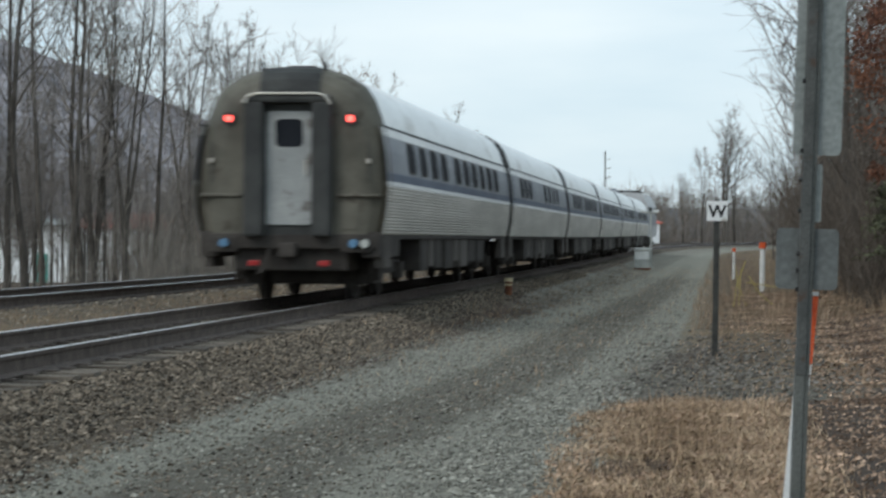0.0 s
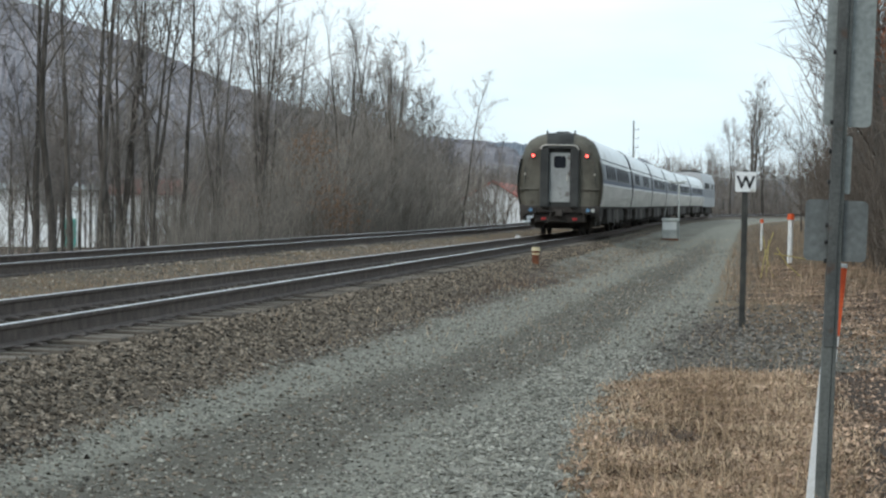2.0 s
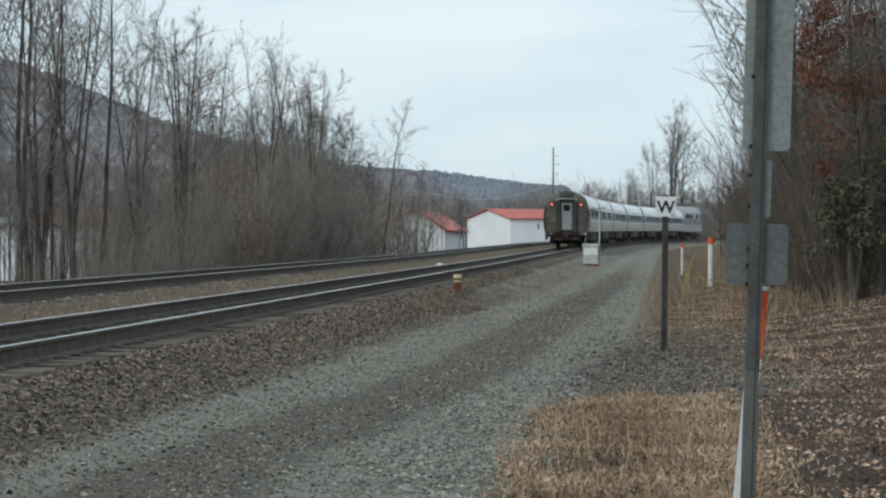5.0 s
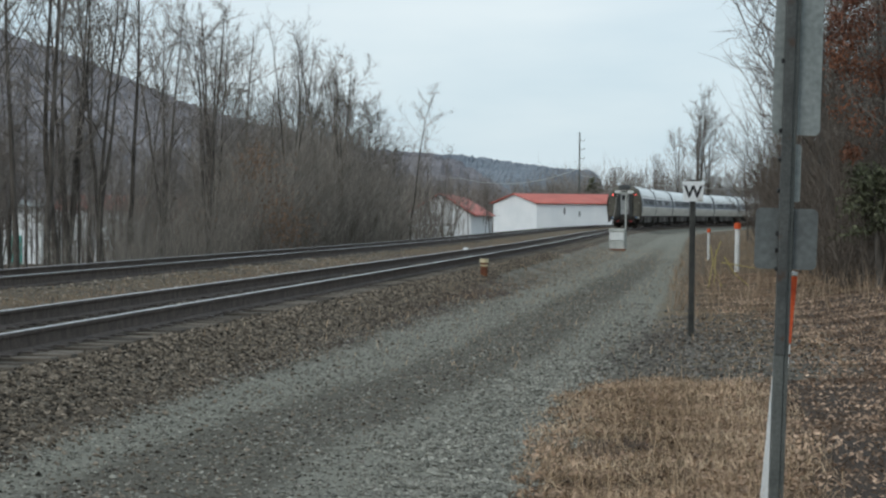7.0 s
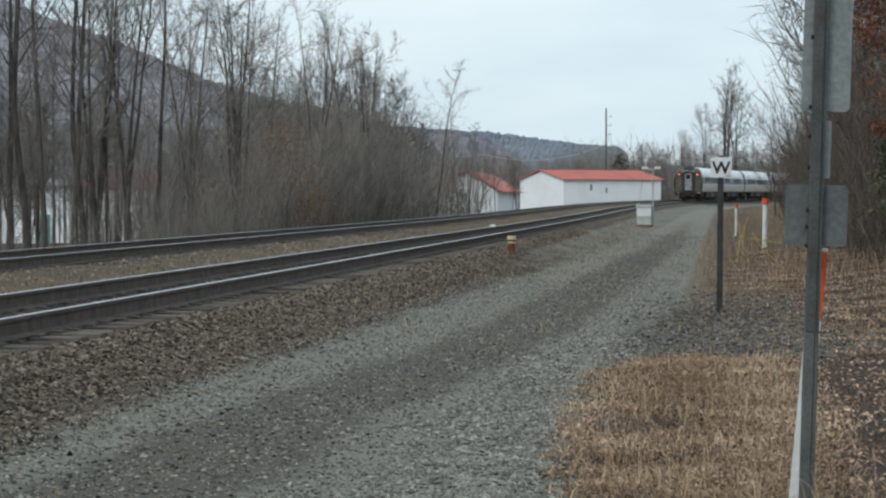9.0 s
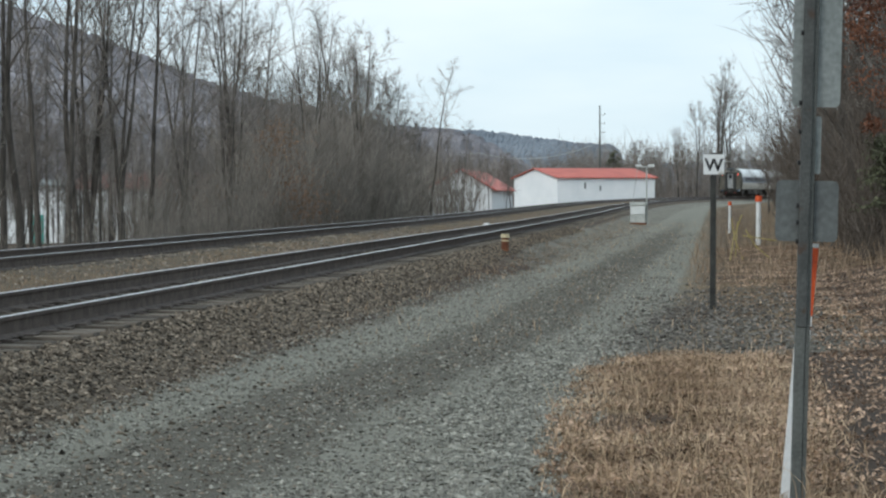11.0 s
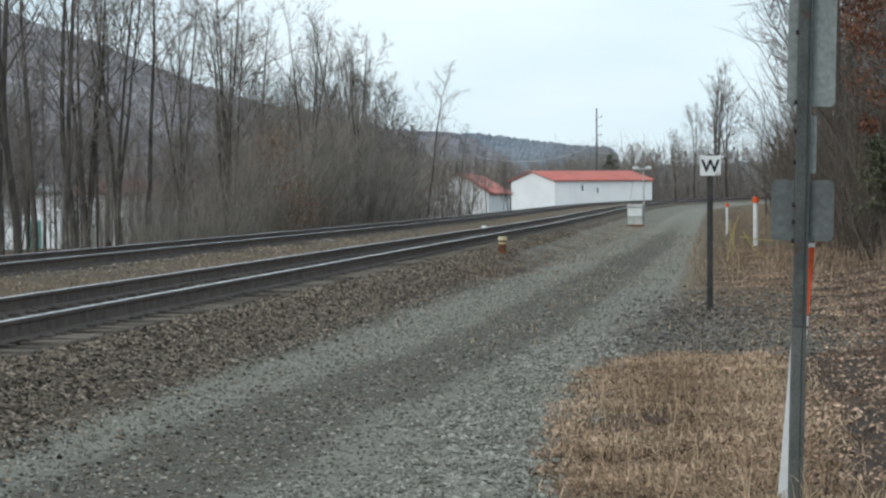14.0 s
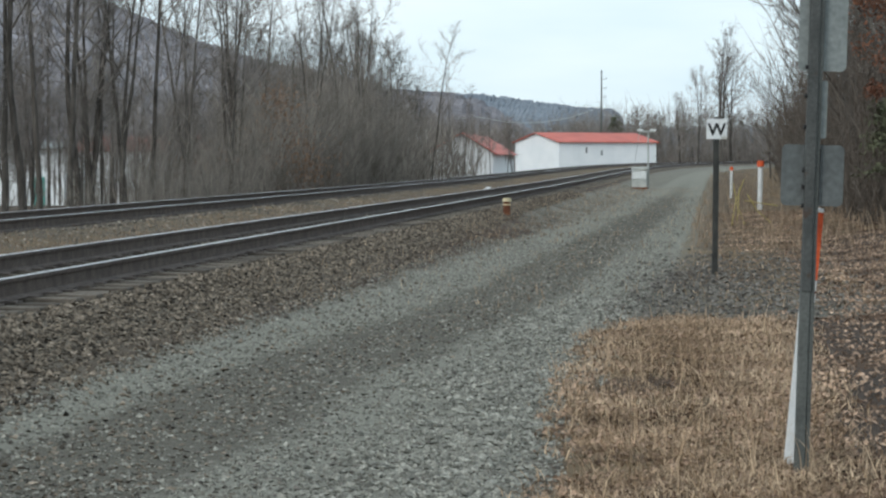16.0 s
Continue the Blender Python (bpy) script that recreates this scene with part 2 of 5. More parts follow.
    l.new(bp.outputs[0], b.inputs["Normal"])
    return m


M["ground"] = ground_material()
# both hill colours are paled to hold the haze of the distance
M["hill"] = mat("haze_paled_hillside", (0.20, 0.192, 0.205), (0.30, 0.285, 0.30), 0.020, 1.0, fine=0.25, spec=0.0)
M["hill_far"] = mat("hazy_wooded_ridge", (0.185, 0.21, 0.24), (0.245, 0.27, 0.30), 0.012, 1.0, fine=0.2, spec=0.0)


# ---- building helpers ----
def mesh_of(name, verts, faces, material, smooth=False):
    me = bpy.data.meshes.new(name)
    me.from_pydata(verts, [], faces)
    me.materials.append(material)
    if smooth:
        me.polygons.foreach_set("use_smooth", [True] * len(me.polygons))
    me.update()
    return me


def part(name, bm, material, parent=None, label="", smooth=False):
    """Links a bmesh, or a mesh, as one object under a thing or a part."""
    if isinstance(bm, bmesh.types.BMesh):
        me = bpy.data.meshes.new(name)
        bm.normal_update()
        bm.to_mesh(me)
        bm.free()
        me.materials.append(material)
        if smooth:
            me.polygons.foreach_set("use_smooth", [True] * len(me.polygons))
    else:
        me = bm
    ob = new(name, me)
    if parent:
        ob.parent = parent
    return tagged(ob, label)


def box(bm, x0, x1, y0, y1, z0, z1, bevel=0.0, m=None):
    r = bmesh.ops.create_cube(bm, size=1)
    vs = r["verts"]
    for v in vs:
        v.co = Vector(((x0 + x1) / 2 + v.co.x * (x1 - x0), (y0 + y1) / 2 + v.co.y * (y1 - y0), (z0 + z1) / 2 + v.co.z * (z1 - z0)))
    if m is not None:
        bmesh.ops.transform(bm, matrix=m, verts=vs)
    if bevel:
        es = list({e for v in vs for e in v.link_edges})
        bmesh.ops.bevel(bm, geom=es, offset=bevel, segments=2, affect="EDGES", profile=0.6)
    return bm


def boxed(*a, **k):
    return box(bmesh.new(), *a, **k)


def tube(bm, p, q, r0, r1, sides=10):
    p, q = Vector(p), Vector(q)
    m = Matrix.Translation((p + q) / 2) @ (q - p).to_track_quat("Z", "Y").to_matrix().to_4x4()
    bmesh.ops.create_cone(bm, cap_ends=True, segments=sides, radius1=r0, radius2=r1, depth=(q - p).length, matrix=m)
    return bm


def thing(name, m, label, category, group="", kind=""):
    ob = new(name)
    ob.matrix_basis = m
    return tagged(ob, label, category, group, kind)


# ---- the line: where the track runs ----
RAIL_Z = 0.59


def line_slope(y):
    if y < 130:
        return 0.1165
    return 0.1165 + 3 * 1.95e-6 * (min(y, 340) - 130) ** 2 + max(0.0, y - 340) * 0.0030


def line_rise(y):
    d = max(0.0, y - 75)
    return 0.65 * d * d / (d * d + 150 * 150)


STEP = 1.0
LINE_Y = np.arange(-120.0, 900.0, STEP)
LINE_S = np.array([line_slope(y) for y in LINE_Y])
LINE_X = np.concatenate([[0.0], np.cumsum((LINE_S[1:] + LINE_S[:-1]) / 2 * STEP)])
LINE_X += -2.67 - np.interp(37.0, LINE_Y, LINE_X)
LINE_A = np.concatenate([[0.0], np.cumsum(np.hypot(STEP, np.diff(LINE_X)))])


def line_x(y):
    if y < LINE_Y[0]:
        return LINE_X[0] + (y - LINE_Y[0]) * 0.1165
    if y > 620:
        return float(np.interp(620, LINE_Y, LINE_X)) + (y - 620) * 1.2
    return float(np.interp(y, LINE_Y, LINE_X))


def on_line(a):
    """The point of the line a metres along it, measured from abreast of y = 0."""
    a0 = float(np.interp(0.0, LINE_Y, LINE_A))
    y = float(np.interp(a + a0, LINE_A, LINE_Y))
    return Vector((line_x(y), y, RAIL_Z + line_rise(y)))


PROFILE = [(-3000, 6), (-900, 1.0), (-300, -1.0), (-60, -1.0), (-30, -1.0), (-13, -0.75), (-9.3, -0.35), (-7.6, 0.12), (-6.7, 0.46), (-6.2, 0.47), (-3.6, 0.47),
           (-2.9, 0.38), (-2.2, 0.33), (-1.5, 0.37), (0.55, 0.36), (0.72, 0.335), (1.1, 0.335), (1.42, 0.365), (1.6, 0.35), (1.9, 0.25), (2.4, 0.10), (3.0, 0.02), (4, 0.0), (6.5, 0.02), (9.0, 0.08), (11, 0.35),
           (14, 1.3), (18, 2.4), (30, 4.5), (60, 7), (200, 10), (900, 14), (3000, 30)]
PU, PZ = [p[0] for p in PROFILE], [p[1] for p in PROFILE]


def ground_z(x, y):
    u = x - line_x(y)
    return float(np.interp(u, PU, PZ)) + line_rise(y) + 0.03 * (noise.noise((x * 0.35, y * 0.35, 0)) + 0.4 * noise.noise((x * 1.3, y * 1.3, 4)))


def rut_u(y):
    """Where the dark, little driven middle of the access track lies."""
    return float(np.interp(y, [12, 19, 24, 30, 50, 72, 120], [3.6, 3.95, 4.4, 4.6, 4.85, 5.1, 5.2]))


def in_patch(u, y):
    """How far a spot lies within the patch of dead grass, 0 to 1: it has a bare stony hole near its edge."""
    left = float(np.interp(y, [10, 12.5, 16, 20, 22.3], [6.15, 6.05, 5.85, 5.8, 6.05])) + 0.26 * noise.noise((y * 1.3, 2.0, 6.0)) + 0.14 * noise.noise((y * 5.0, 7.0, 6.0))
    top = 22.5 + 1.0 * noise.noise((u * 1.6, 5.0, 2.0))
    f = min(1.0, max(0.0, (u - left) / 0.3 + 0.3)) * min(1.0, max(0.0, (top - y) / 1.2 + 0.2)) * min(1.0, max(0.0, (7.95 - u) / 0.6))
    hole = ((u - 6.40) / 0.45) ** 2 + ((y - 15.9) / 1.0) ** 2
    return f * min(1.0, max(0.12, hole - 0.3))


def build_ground():
    us = sorted(set([-3000, -1500, -900, -500, -300, -180, -110, -70, -50, -38, -30, -24, -19, -16, -14, -12.5, -11, -10, -9.3]
                    + list(np.round(np.arange(-8.6, 15.1, 0.2), 2)) + [16, 17.5, 19, 22, 26, 32, 45, 70, 120, 250, 500, 900, 1500, 3000]))
    ys = [-300, -120, -60, -30, -15, -5, 0, 4] + list(np.arange(8, 60, 0.3)) + list(np.arange(60, 140, 1.0)) + list(np.arange(140, 400, 4.0)) + list(np.arange(400, 640, 20)) + [700, 800, 1000, 1400, 2000, 3000]
    verts, cover = [], []
    for y in ys:
        cx, rise = line_x(y), line_rise(y)
        for u in us:
            near = abs(u) < 40 and 5 < y < 140
            z = float(np.interp(u, PU, PZ)) + rise
            if near:
                x = cx + u
                z += 0.03 * (noise.noise((x * 0.35, y * 0.35, 0)) + 0.4 * noise.noise((x * 1.3, y * 1.3, 4)))
            verts.append((cx + u, y, z))
            right = float(np.interp(y, [10, 20, 24, 33, 46, 150, 300], [6.05, 5.75, 5.75, 6.3, 6.75, 6.9, 7.0]))
            shift = float(np.interp(y, [12, 50, 115], [0, 0.6, 1.3]))
            road = float(np.interp(u, [2.0 + shift, 2.9 + shift, right - 0.9 if y > 24 else right - 0.4, right + 1.4 if y > 24 else right + 0.5], [0, 1, 1, 0])) * float(np.interp(y, [50, 95, 200], [1, 0.85, 0.7]))
            if y > 32:
                road = max(road, float(np.interp(y, [32, 62], [0, 0.58])) * float(np.interp(u, [1.4, 2.0, right - 0.5, right + 2.6], [0, 1, 1, 0])))
            rut = math.exp(-(abs(u - rut_u(y)) / 0.78) ** 2.6) * 1.0 * float(np.interp(y, [8, 60, 110, 160], [1, 0.9, 0.6, 0.3]))
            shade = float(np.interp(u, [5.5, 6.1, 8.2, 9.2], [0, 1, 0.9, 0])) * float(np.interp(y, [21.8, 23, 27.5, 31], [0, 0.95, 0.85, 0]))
            ball = float(np.interp(u, [-7.8, -7.4, float(np.interp(y, [30, 60], [1.9, 1.1])), float(np.interp(y, [30, 60], [2.9, 2.2]))], [0, 1, 1, 0]))
            dry = 0.95 * in_patch(u, y) if y < 24 and u < 8.2 else 0.5 if u > 6.3 and 24 <= y < 45 and u < 9 else 0.5 if 6.3 < u < 9 and y >= 45 else 0.6 if 6.3 < u < 30 and y >= 45 else 0.3 if u < -7.6 else 0.5 if -3.9 < u < -1.0 else 0.0
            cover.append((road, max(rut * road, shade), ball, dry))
    w = len(us)
    faces = [(j * w + i, j * w + i + 1, (j + 1) * w + i + 1, (j + 1) * w + i) for j in range(len(ys) - 1) for i in range(w - 1)]
    me = mesh_of("ground", verts, faces, M["ground"], True)
    layer = me.color_attributes.new("cover", "FLOAT_COLOR", "POINT")
    layer.data.foreach_set("color", [c for v in cover for c in v])
    ob = new("ground", me)
    return tagged(ob, "gravel track, ballast, dead grass and leaf litter beside the railway", "ground", kind="structure")


build_ground()


# ---- rails and ties ----
RAIL_SHAPE = [(-0.076, -0.186), (0.076, -0.186), (0.070, -0.172), (0.012, -0.155), (0.010, -0.045), (0.036, -0.036), (0.037, -0.006), (0.0, 0.0), (-0.037, -0.006), (-0.036, -0.036), (-0.010, -0.045), (-0.012, -0.155), (-0.070, -0.172)]


def line_frame(y, off, dz):
    s = float(np.interp(y, LINE_Y, LINE_S)) if y > LINE_Y[0] else 0.1165
    d = Vector((s, 1, 0)).normalized()
    side = Vector((d.y, -d.x, 0))
    return Vector((line_x(y), y, RAIL_Z + line_rise(y) + dz)) + side * off, side


def rail_mesh(off, dz, shape, name, material):
    ys = [-30, 0] + list(np.arange(10, 130, 6.0)) + list(np.arange(130, 520, 5.0))
    verts, faces, k = [], [], len(shape)
    for y in ys:
        c, side = line_frame(y, off, dz)
        verts += [c + side * a + Vector((0, 0, b)) for a, b in shape]
    for j in range(len(ys) - 1):
        faces += [(j * k + i, j * k + (i + 1) % k, (j + 1) * k + (i + 1) % k, (j + 1) * k + i) for i in range(k)]
    faces += [tuple(range(k))[::-1], tuple((len(ys) - 1) * k + i for i in range(k))]
    return mesh_of(name, [tuple(v) for v in verts], faces, material)


TIE = mesh_of("tie", *(lambda b: ([tuple(v.co) for v in b.verts], [tuple(v.index for v in f.verts) for f in b.faces]))((lambda b: (b.verts.index_update(), b)[1])(boxed(-1.3, 1.3, -0.115, 0.115, -0.18, 0.0, bevel=0.012))), M["tie"])
PLATE = mesh_of("tie_plate", *(lambda b: ([tuple(v.co) for v in b.verts], [tuple(v.index for v in f.verts) for f in b.faces]))((lambda b: (b.verts.index_update(), b)[1])(boxed(-0.17, 0.17, -0.095, 0.095, -0.002, 0.016, bevel=0.004))), M["rail"])


def railway_track(centre, dz, label):
    track = thing("railway_track", pose(0, 0, 0), label, "railway track", kind="structure")
    for off in (-0.755, 0.755):
        rail = part("rail", rail_mesh(centre + off, dz, RAIL_SHAPE, "rail", M["rail"]), None, track)
        head = [(-0.027, 0.0005), (0.027, 0.0005), (0.020, 0.004), (-0.020, 0.004)]
        part("rail_head", rail_mesh(centre + off, dz, head, "rail_head", M["rail_head"]), None, rail, "polished running surface")
    rng = random.Random(int(centre * 10) + 99)
    y = 12.0
    for i in range(190):
        c, side = line_frame(y, centre, dz - 0.196)
        t = part("tie", TIE, None, track)
        turn = math.degrees(math.atan2(side.y, side.x))
        t.matrix_basis = pose(c.x + rng.uniform(-0.03, 0.03), c.y, c.z + rng.uniform(-0.012, 0.006), rng.uniform(-1, 1), rng.uniform(-0.4, 0.4), turn + rng.uniform(-1.2, 1.2))
        if i < 60:
            for off in (-0.755, 0.755):
                k = part("tie_plate", PLATE, None, t)
                k.matrix_basis = pose(off, 0, 0.001)
        y += 0.555 + rng.uniform(-0.03, 0.03)
    return track


railway_track(0.0, 0.0, "rusty steel rails with bright heads on worn wooden ties")
railway_track(-4.8, 0.09, "rusty steel rails of the second track on wooden ties")


# ---- the train ----
CAR = [(1.50, 1.10), (1.575, 1.45), (1.60, 1.80), (1.60, 2.10), (1.57, 2.45), (1.51, 2.75), (1.435, 3.02), (1.33, 3.30), (1.19, 3.51), (0.90, 3.70), (0.55, 3.805), (0.0, 3.84)]
HALF = 10.80
END_RINGS = ((-0.42, 0.014), (-0.33, 0.006), (-0.20, -0.035), (-0.07, -0.12), (0.03, -0.26), (0.07, -0.44))  # how far out, and how far the end is drawn in


def car_x(z):
    return float(np.interp(z, [p[1] for p in CAR], [p[0] for p in CAR]))


def loft(bm, prof, y0, y1, grow=0.0, mirror=True, both_ends=True):
    """A skin along the car through a profile of (x, z) on its right side, and its mirror image."""
    for s in ((1, -1) if mirror else (1,)):
        ring = [[bm.verts.new((s * (x + grow), y, z)) for x, z in prof] for y in (y0, y1)]
        for i in range(len(prof) - 1):
            f = (ring[0][i], ring[1][i], ring[1][i + 1], ring[0][i + 1])
            bm.faces.new(f if s > 0 else f[::-1])
    return bm


def band(z0, z1, grow=0.0, steps=6):
    return [(car_x(z0 + (z1 - z0) * i / steps) + grow, z0 + (z1 - z0) * i / steps) for i in range(steps + 1)]


def shell(z_lo, z_hi, n=5):
    """Fluted lower side: ribs that stand out and fall back."""
    out, k = [], 15
    for i in range(k):
        a, b = z_lo + (z_hi - z_lo) * i / k, z_lo + (z_hi - z_lo) * (i + 1) / k
        out += [(car_x(a), a), (car_x(a) + 0.013, a + (b - a) * 0.25), (car_x(b) + 0.013, a + (b - a) * 0.7), (car_x(b), a + (b - a) * 0.95)]
    return out


def plate(bm, outline, y, thick):
    """A plate in the plane of the car's end, from an outline of (x, z); it stands out by thick."""
    a = [bm.verts.new((x, y, z)) for x, z in outline]
    b = [bm.verts.new((x, y - thick, z)) for x, z in outline]
    bm.faces.new(b)
    k = len(a)
    for i in range(k):
        bm.faces.new((a[i], a[(i + 1) % k], b[(i + 1) % k], b[i]))
    bmesh.ops.recalc_face_normals(bm, faces=bm.faces)
    return bm


def rounded(x0, x1, z0, z1, r, n=4):
    pts = []
    for cx, cz, a0 in ((x1 - r, z0 + r, -90), (x1 - r, z1 - r, 0), (x0 + r, z1 - r, 90), (x0 + r, z0 + r, 180)):
        pts += [(cx + r * math.cos(radians(a0 + 90 * i / n)), cz + r * math.sin(radians(a0 + 90 * i / n))) for i in range(n + 1)]
    return pts


def wheel_mesh():
    bm = bmesh.new()
    for x0, x1, r in ((-0.07, 0.065, 0.455), (-0.075, -0.045, 0.485), (-0.05, 0.09, 0.15)):
        tube(bm, (x0, 0, 0), (x1, 0, 0), r, r, 20)
    return bm


def truck(parent, y):
    frame_ob = part("truck_frame", boxed(-1.12, -0.98, -1.75, 1.75, 0.42, 0.66, bevel=0.04), M["under"], parent)
    frame_ob.matrix_basis = pose(0, y, 0)
    bm = bmesh.new()
    box(bm, 0.98, 1.12, -1.75, 1.75, 0.42, 0.66, bevel=0.04)
    part("side_frame", bm, M["under"], frame_ob)
    part("bolster", boxed(-1.0, 1.0, -0.6, 0.6, 0.25, 0.95, bevel=0.03), M["under"], frame_ob)
    for wy in (-1.30, 1.30):
        part("axle", tube(bmesh.new(), (-0.9, wy, 0.457), (0.9, wy, 0.457), 0.08, 0.08, 10), M["under"], frame_ob)
        for s in (-1, 1):
            w = part("wheel", WHEEL, None, frame_ob)
            w.matrix_basis = pose(0.755 * s, wy, 0.457, 0, 0, 0 if s > 0 else 180)
            j = part("journal_box", boxed(-0.09, 0.09, -0.16, 0.16, -0.15, 0.15, bevel=0.03), M["under"], frame_ob)
            j.matrix_basis = pose(1.16 * s, wy, 0.47)


def make_wheel():
    bm = wheel_mesh()
    me = bpy.data.meshes.new("wheel")
    bm.to_mesh(me)
    bm.free()
    me.materials.append(M["under"])
    return me


WHEEL = make_wheel()


def window_mesh(width):
    """A dark pane with rounded corners in a slim paler frame, bent to the side of the car."""
    bm = bmesh.new()
    for grow_by, size, name in ((0.010, 0.035, 1), (0.014, 0.0, 0)):
        pts = rounded(-width / 2 - size, width / 2 + size, 2.19 - size, 2.67 + size, 0.12 + size, 5)
        f = bm.faces.new([bm.verts.new((car_x(z) + grow_by, y, z)) for y, z in pts])
        f.material_index = name
    me = bpy.data.meshes.new("pane")
    bm.to_mesh(me)
    bm.free()
    me.materials.append(M["pane"])
    me.materials.append(M["under_box"])
    return me


def passenger_car(windows, last=False):
    car = thing("passenger_car", pose(0, 0, 0), "rear stainless railway coach with dirty olive end and red lamps" if last else "stainless railway coach with blue window band and white stripe", "railway car", "cars of the passenger train")
    L = HALF
    part("lower_side", loft(bmesh.new(), shell(1.10, 1.90), -L, L), M["steel"], car, "fluted stainless steel")
    part("lower_band", loft(bmesh.new(), band(1.975, 2.12, 0.004), -L, L), M["deep_blue"], car, "darker blue band")
    part("white_stripe", loft(bmesh.new(), band(1.90, 1.975, 0.006), -L, L), M["stripe"], car, "white stripe")
    part("window_band", loft(bmesh.new(), band(1.975, 2.72), -L, L), M["blue"], car, "blue band, paled by a reflection put into its colour")
    part("upper_stripe", loft(bmesh.new(), band(2.72, 2.86, 0.003), -L, L), M["stripe"], car)
    part("eave_line", loft(bmesh.new(), band(2.86, 2.90, 0.012, 1), -L, L), M["end_dark"], car)
    roof = part("roof", loft(bmesh.new(), [(car_x(2.90), 2.90)] + [p for p in CAR if p[1] > 2.9], -L + 0.35, L - 0.35), M["roof_steel"], car, "pale steel roof", smooth=True)
    for y in np.arange(-L + 1.2, L - 1, 1.55):
        bm = bmesh.new()
        loft(bm, [(car_x(2.95), 2.95)] + [p for p in CAR if p[1] > 2.95], y - 0.02, y + 0.02, grow=0.006)
        part("roof_seam", bm, M["roof_steel"], roof)
    part("floor_pan", boxed(-1.5, 1.5, -L, L, 1.02, 1.14, bevel=0.02), M["under"], car)
    for y0, w in windows:
        for s in (1, -1):
            p = part("window_pane", PANES[w], None, car)
            p.matrix_basis = pose(0, y0, 0) @ Matrix.Diagonal((s, 1, 1, 1))
    # dark rounded ends with the roof's shoulders
    for end in (-1, 1):
        out = [(x, z) for x, z in CAR] + [(-x, z) for x, z in CAR[-2::-1]]
        bm = bmesh.new()
        rings = []
        for y, g in END_RINGS:
            rings.append([bm.verts.new((x * (1 + g / 1.6), end * (L + y), 1.10 + (z - 1.10) * (1 + g / 3.2))) for x, z in out])
        k = len(out)
        for a, b in zip(rings, rings[1:]):
            for i in range(k - 1):
                bm.faces.new((a[i], b[i], b[i + 1], a[i + 1]))
        bm.faces.new(rings[-1])
        bmesh.ops.recalc_face_normals(bm, faces=bm.faces)
        part("end_wall", bm, M["end_paint"] if last and end < 0 else M["end_dark"], car, "dirty olive grey end wall", smooth=False)
        part("diaphragm", boxed(-0.68, 0.68, end * (L + 0.05) - 0.03, end * (L + 0.22) if end > 0 else end * (L + 0.05) + 0.03, 1.05, 3.25, bevel=0.03) if end > 0 else boxed(-0.60, 0.60, -L - 0.085, -L - 0.02, 1.05, 3.22, bevel=0.02), M["end_dark"], car, "sooty rubber diaphragm")
        part("coupler", boxed(-0.14, 0.14, min(end * (L - 0.4), end * (L + 0.32)), max(end * (L - 0.4), end * (L + 0.32)), 0.72, 0.96, bevel=0.04), M["under"], car)
        truck(car, end * 7.75)
    rng = random.Random(7)
    y = -5.6
    while y < 4.6:
        w = rng.uniform(0.6, 1.9)
        for s in (-1, 1):
            b = part("equipment_box", boxed(-0.35, 0.35, 0, w, rng.uniform(0.42, 0.6), 1.05, bevel=0.03), M["under_box"] if rng.random() < 0.3 else M["under"], car)
            b.matrix_basis = pose(1.12 * s, y, 0)
        y += w + rng.uniform(0.1, 0.5)
    for s in (-1, 1):
        b = part("step_well", boxed(-0.08, 0.08, -0.45, 0.45, 0.55, 1.12, bevel=0.02), M["under_box"], car)
        b.matrix_basis = pose(1.42 * s, -L + 0.75, 0)
        b = part("step_well", boxed(-0.08, 0.08, -0.45, 0.45, 0.55, 1.12, bevel=0.02), M["under_box"], car)
        b.matrix_basis = pose(1.42 * s, L - 0.75, 0)
    for s in (-1, 1):
        part("roof_vent", boxed(-0.25, 0.25, s * 9.4 - 0.5, s * 9.4 + 0.5, 3.78, 3.92, bevel=0.05), M["end_dark"], car)
    if last:
        y = -L - 0.09
        d = part("end_door", plate(bmesh.new(), rounded(-0.38, 0.38, 1.25, 3.10, 0.06), y, 0.04), M["door"], car, "scuffed pale grey end door")
        part("door_window", plate(bmesh.new(), rounded(-0.225, 0.225, 2.52, 2.97, 0.09), y - 0.041, 0.012), M["pane"], d, "dark rounded window")
        part("door_handle", boxed(0.27, 0.30, y - 0.10, y - 0.04, 2.05, 2.30, bevel=0.01), M["steel"], d)
        for s in (-1, 1):
            part("door_post", boxed(min(s * 0.40, s * 0.72), max(s * 0.40, s * 0.72), y - 0.26, y + 0.05, 1.06, 3.26, bevel=0.05), M["end_dark"], car)
        part("door_hood", boxed(-0.70, 0.70, y - 0.27, y + 0.05, 3.23, 3.36, bevel=0.05), M["end_dark"], car)
        bm = bmesh.new()
        arch = [(-0.70, 3.22), (-0.64, 3.33), (-0.5, 3.37), (0.5, 3.37), (0.64, 3.33), (0.72, 3.20)]
        for a, b in zip(arch, arch[1:]):
            tube(bm, (a[0], y - 0.29, a[1]), (b[0], y - 0.29, b[1]), 0.022, 0.022, 8)
        part("hood_rail", bm, M["steel"], car, "bright handrail")
        bm = bmesh.new()
        xs = np.linspace(-0.50, 0.50, 9)
        rows = []
        for oy, g in END_RINGS:
            px, pz = [x * (1 + g / 1.6) for x, z in CAR[::-1]], [1.10 + (z - 1.10) * (1 + g / 3.2) for x, z in CAR[::-1]]
            rows.append([bm.verts.new((x, -L - oy - 0.012, float(np.interp(abs(x), px, pz)) + 0.014)) for x in xs])
        rows.append([bm.verts.new((x, -L - 0.095, 3.34)) for x in xs])
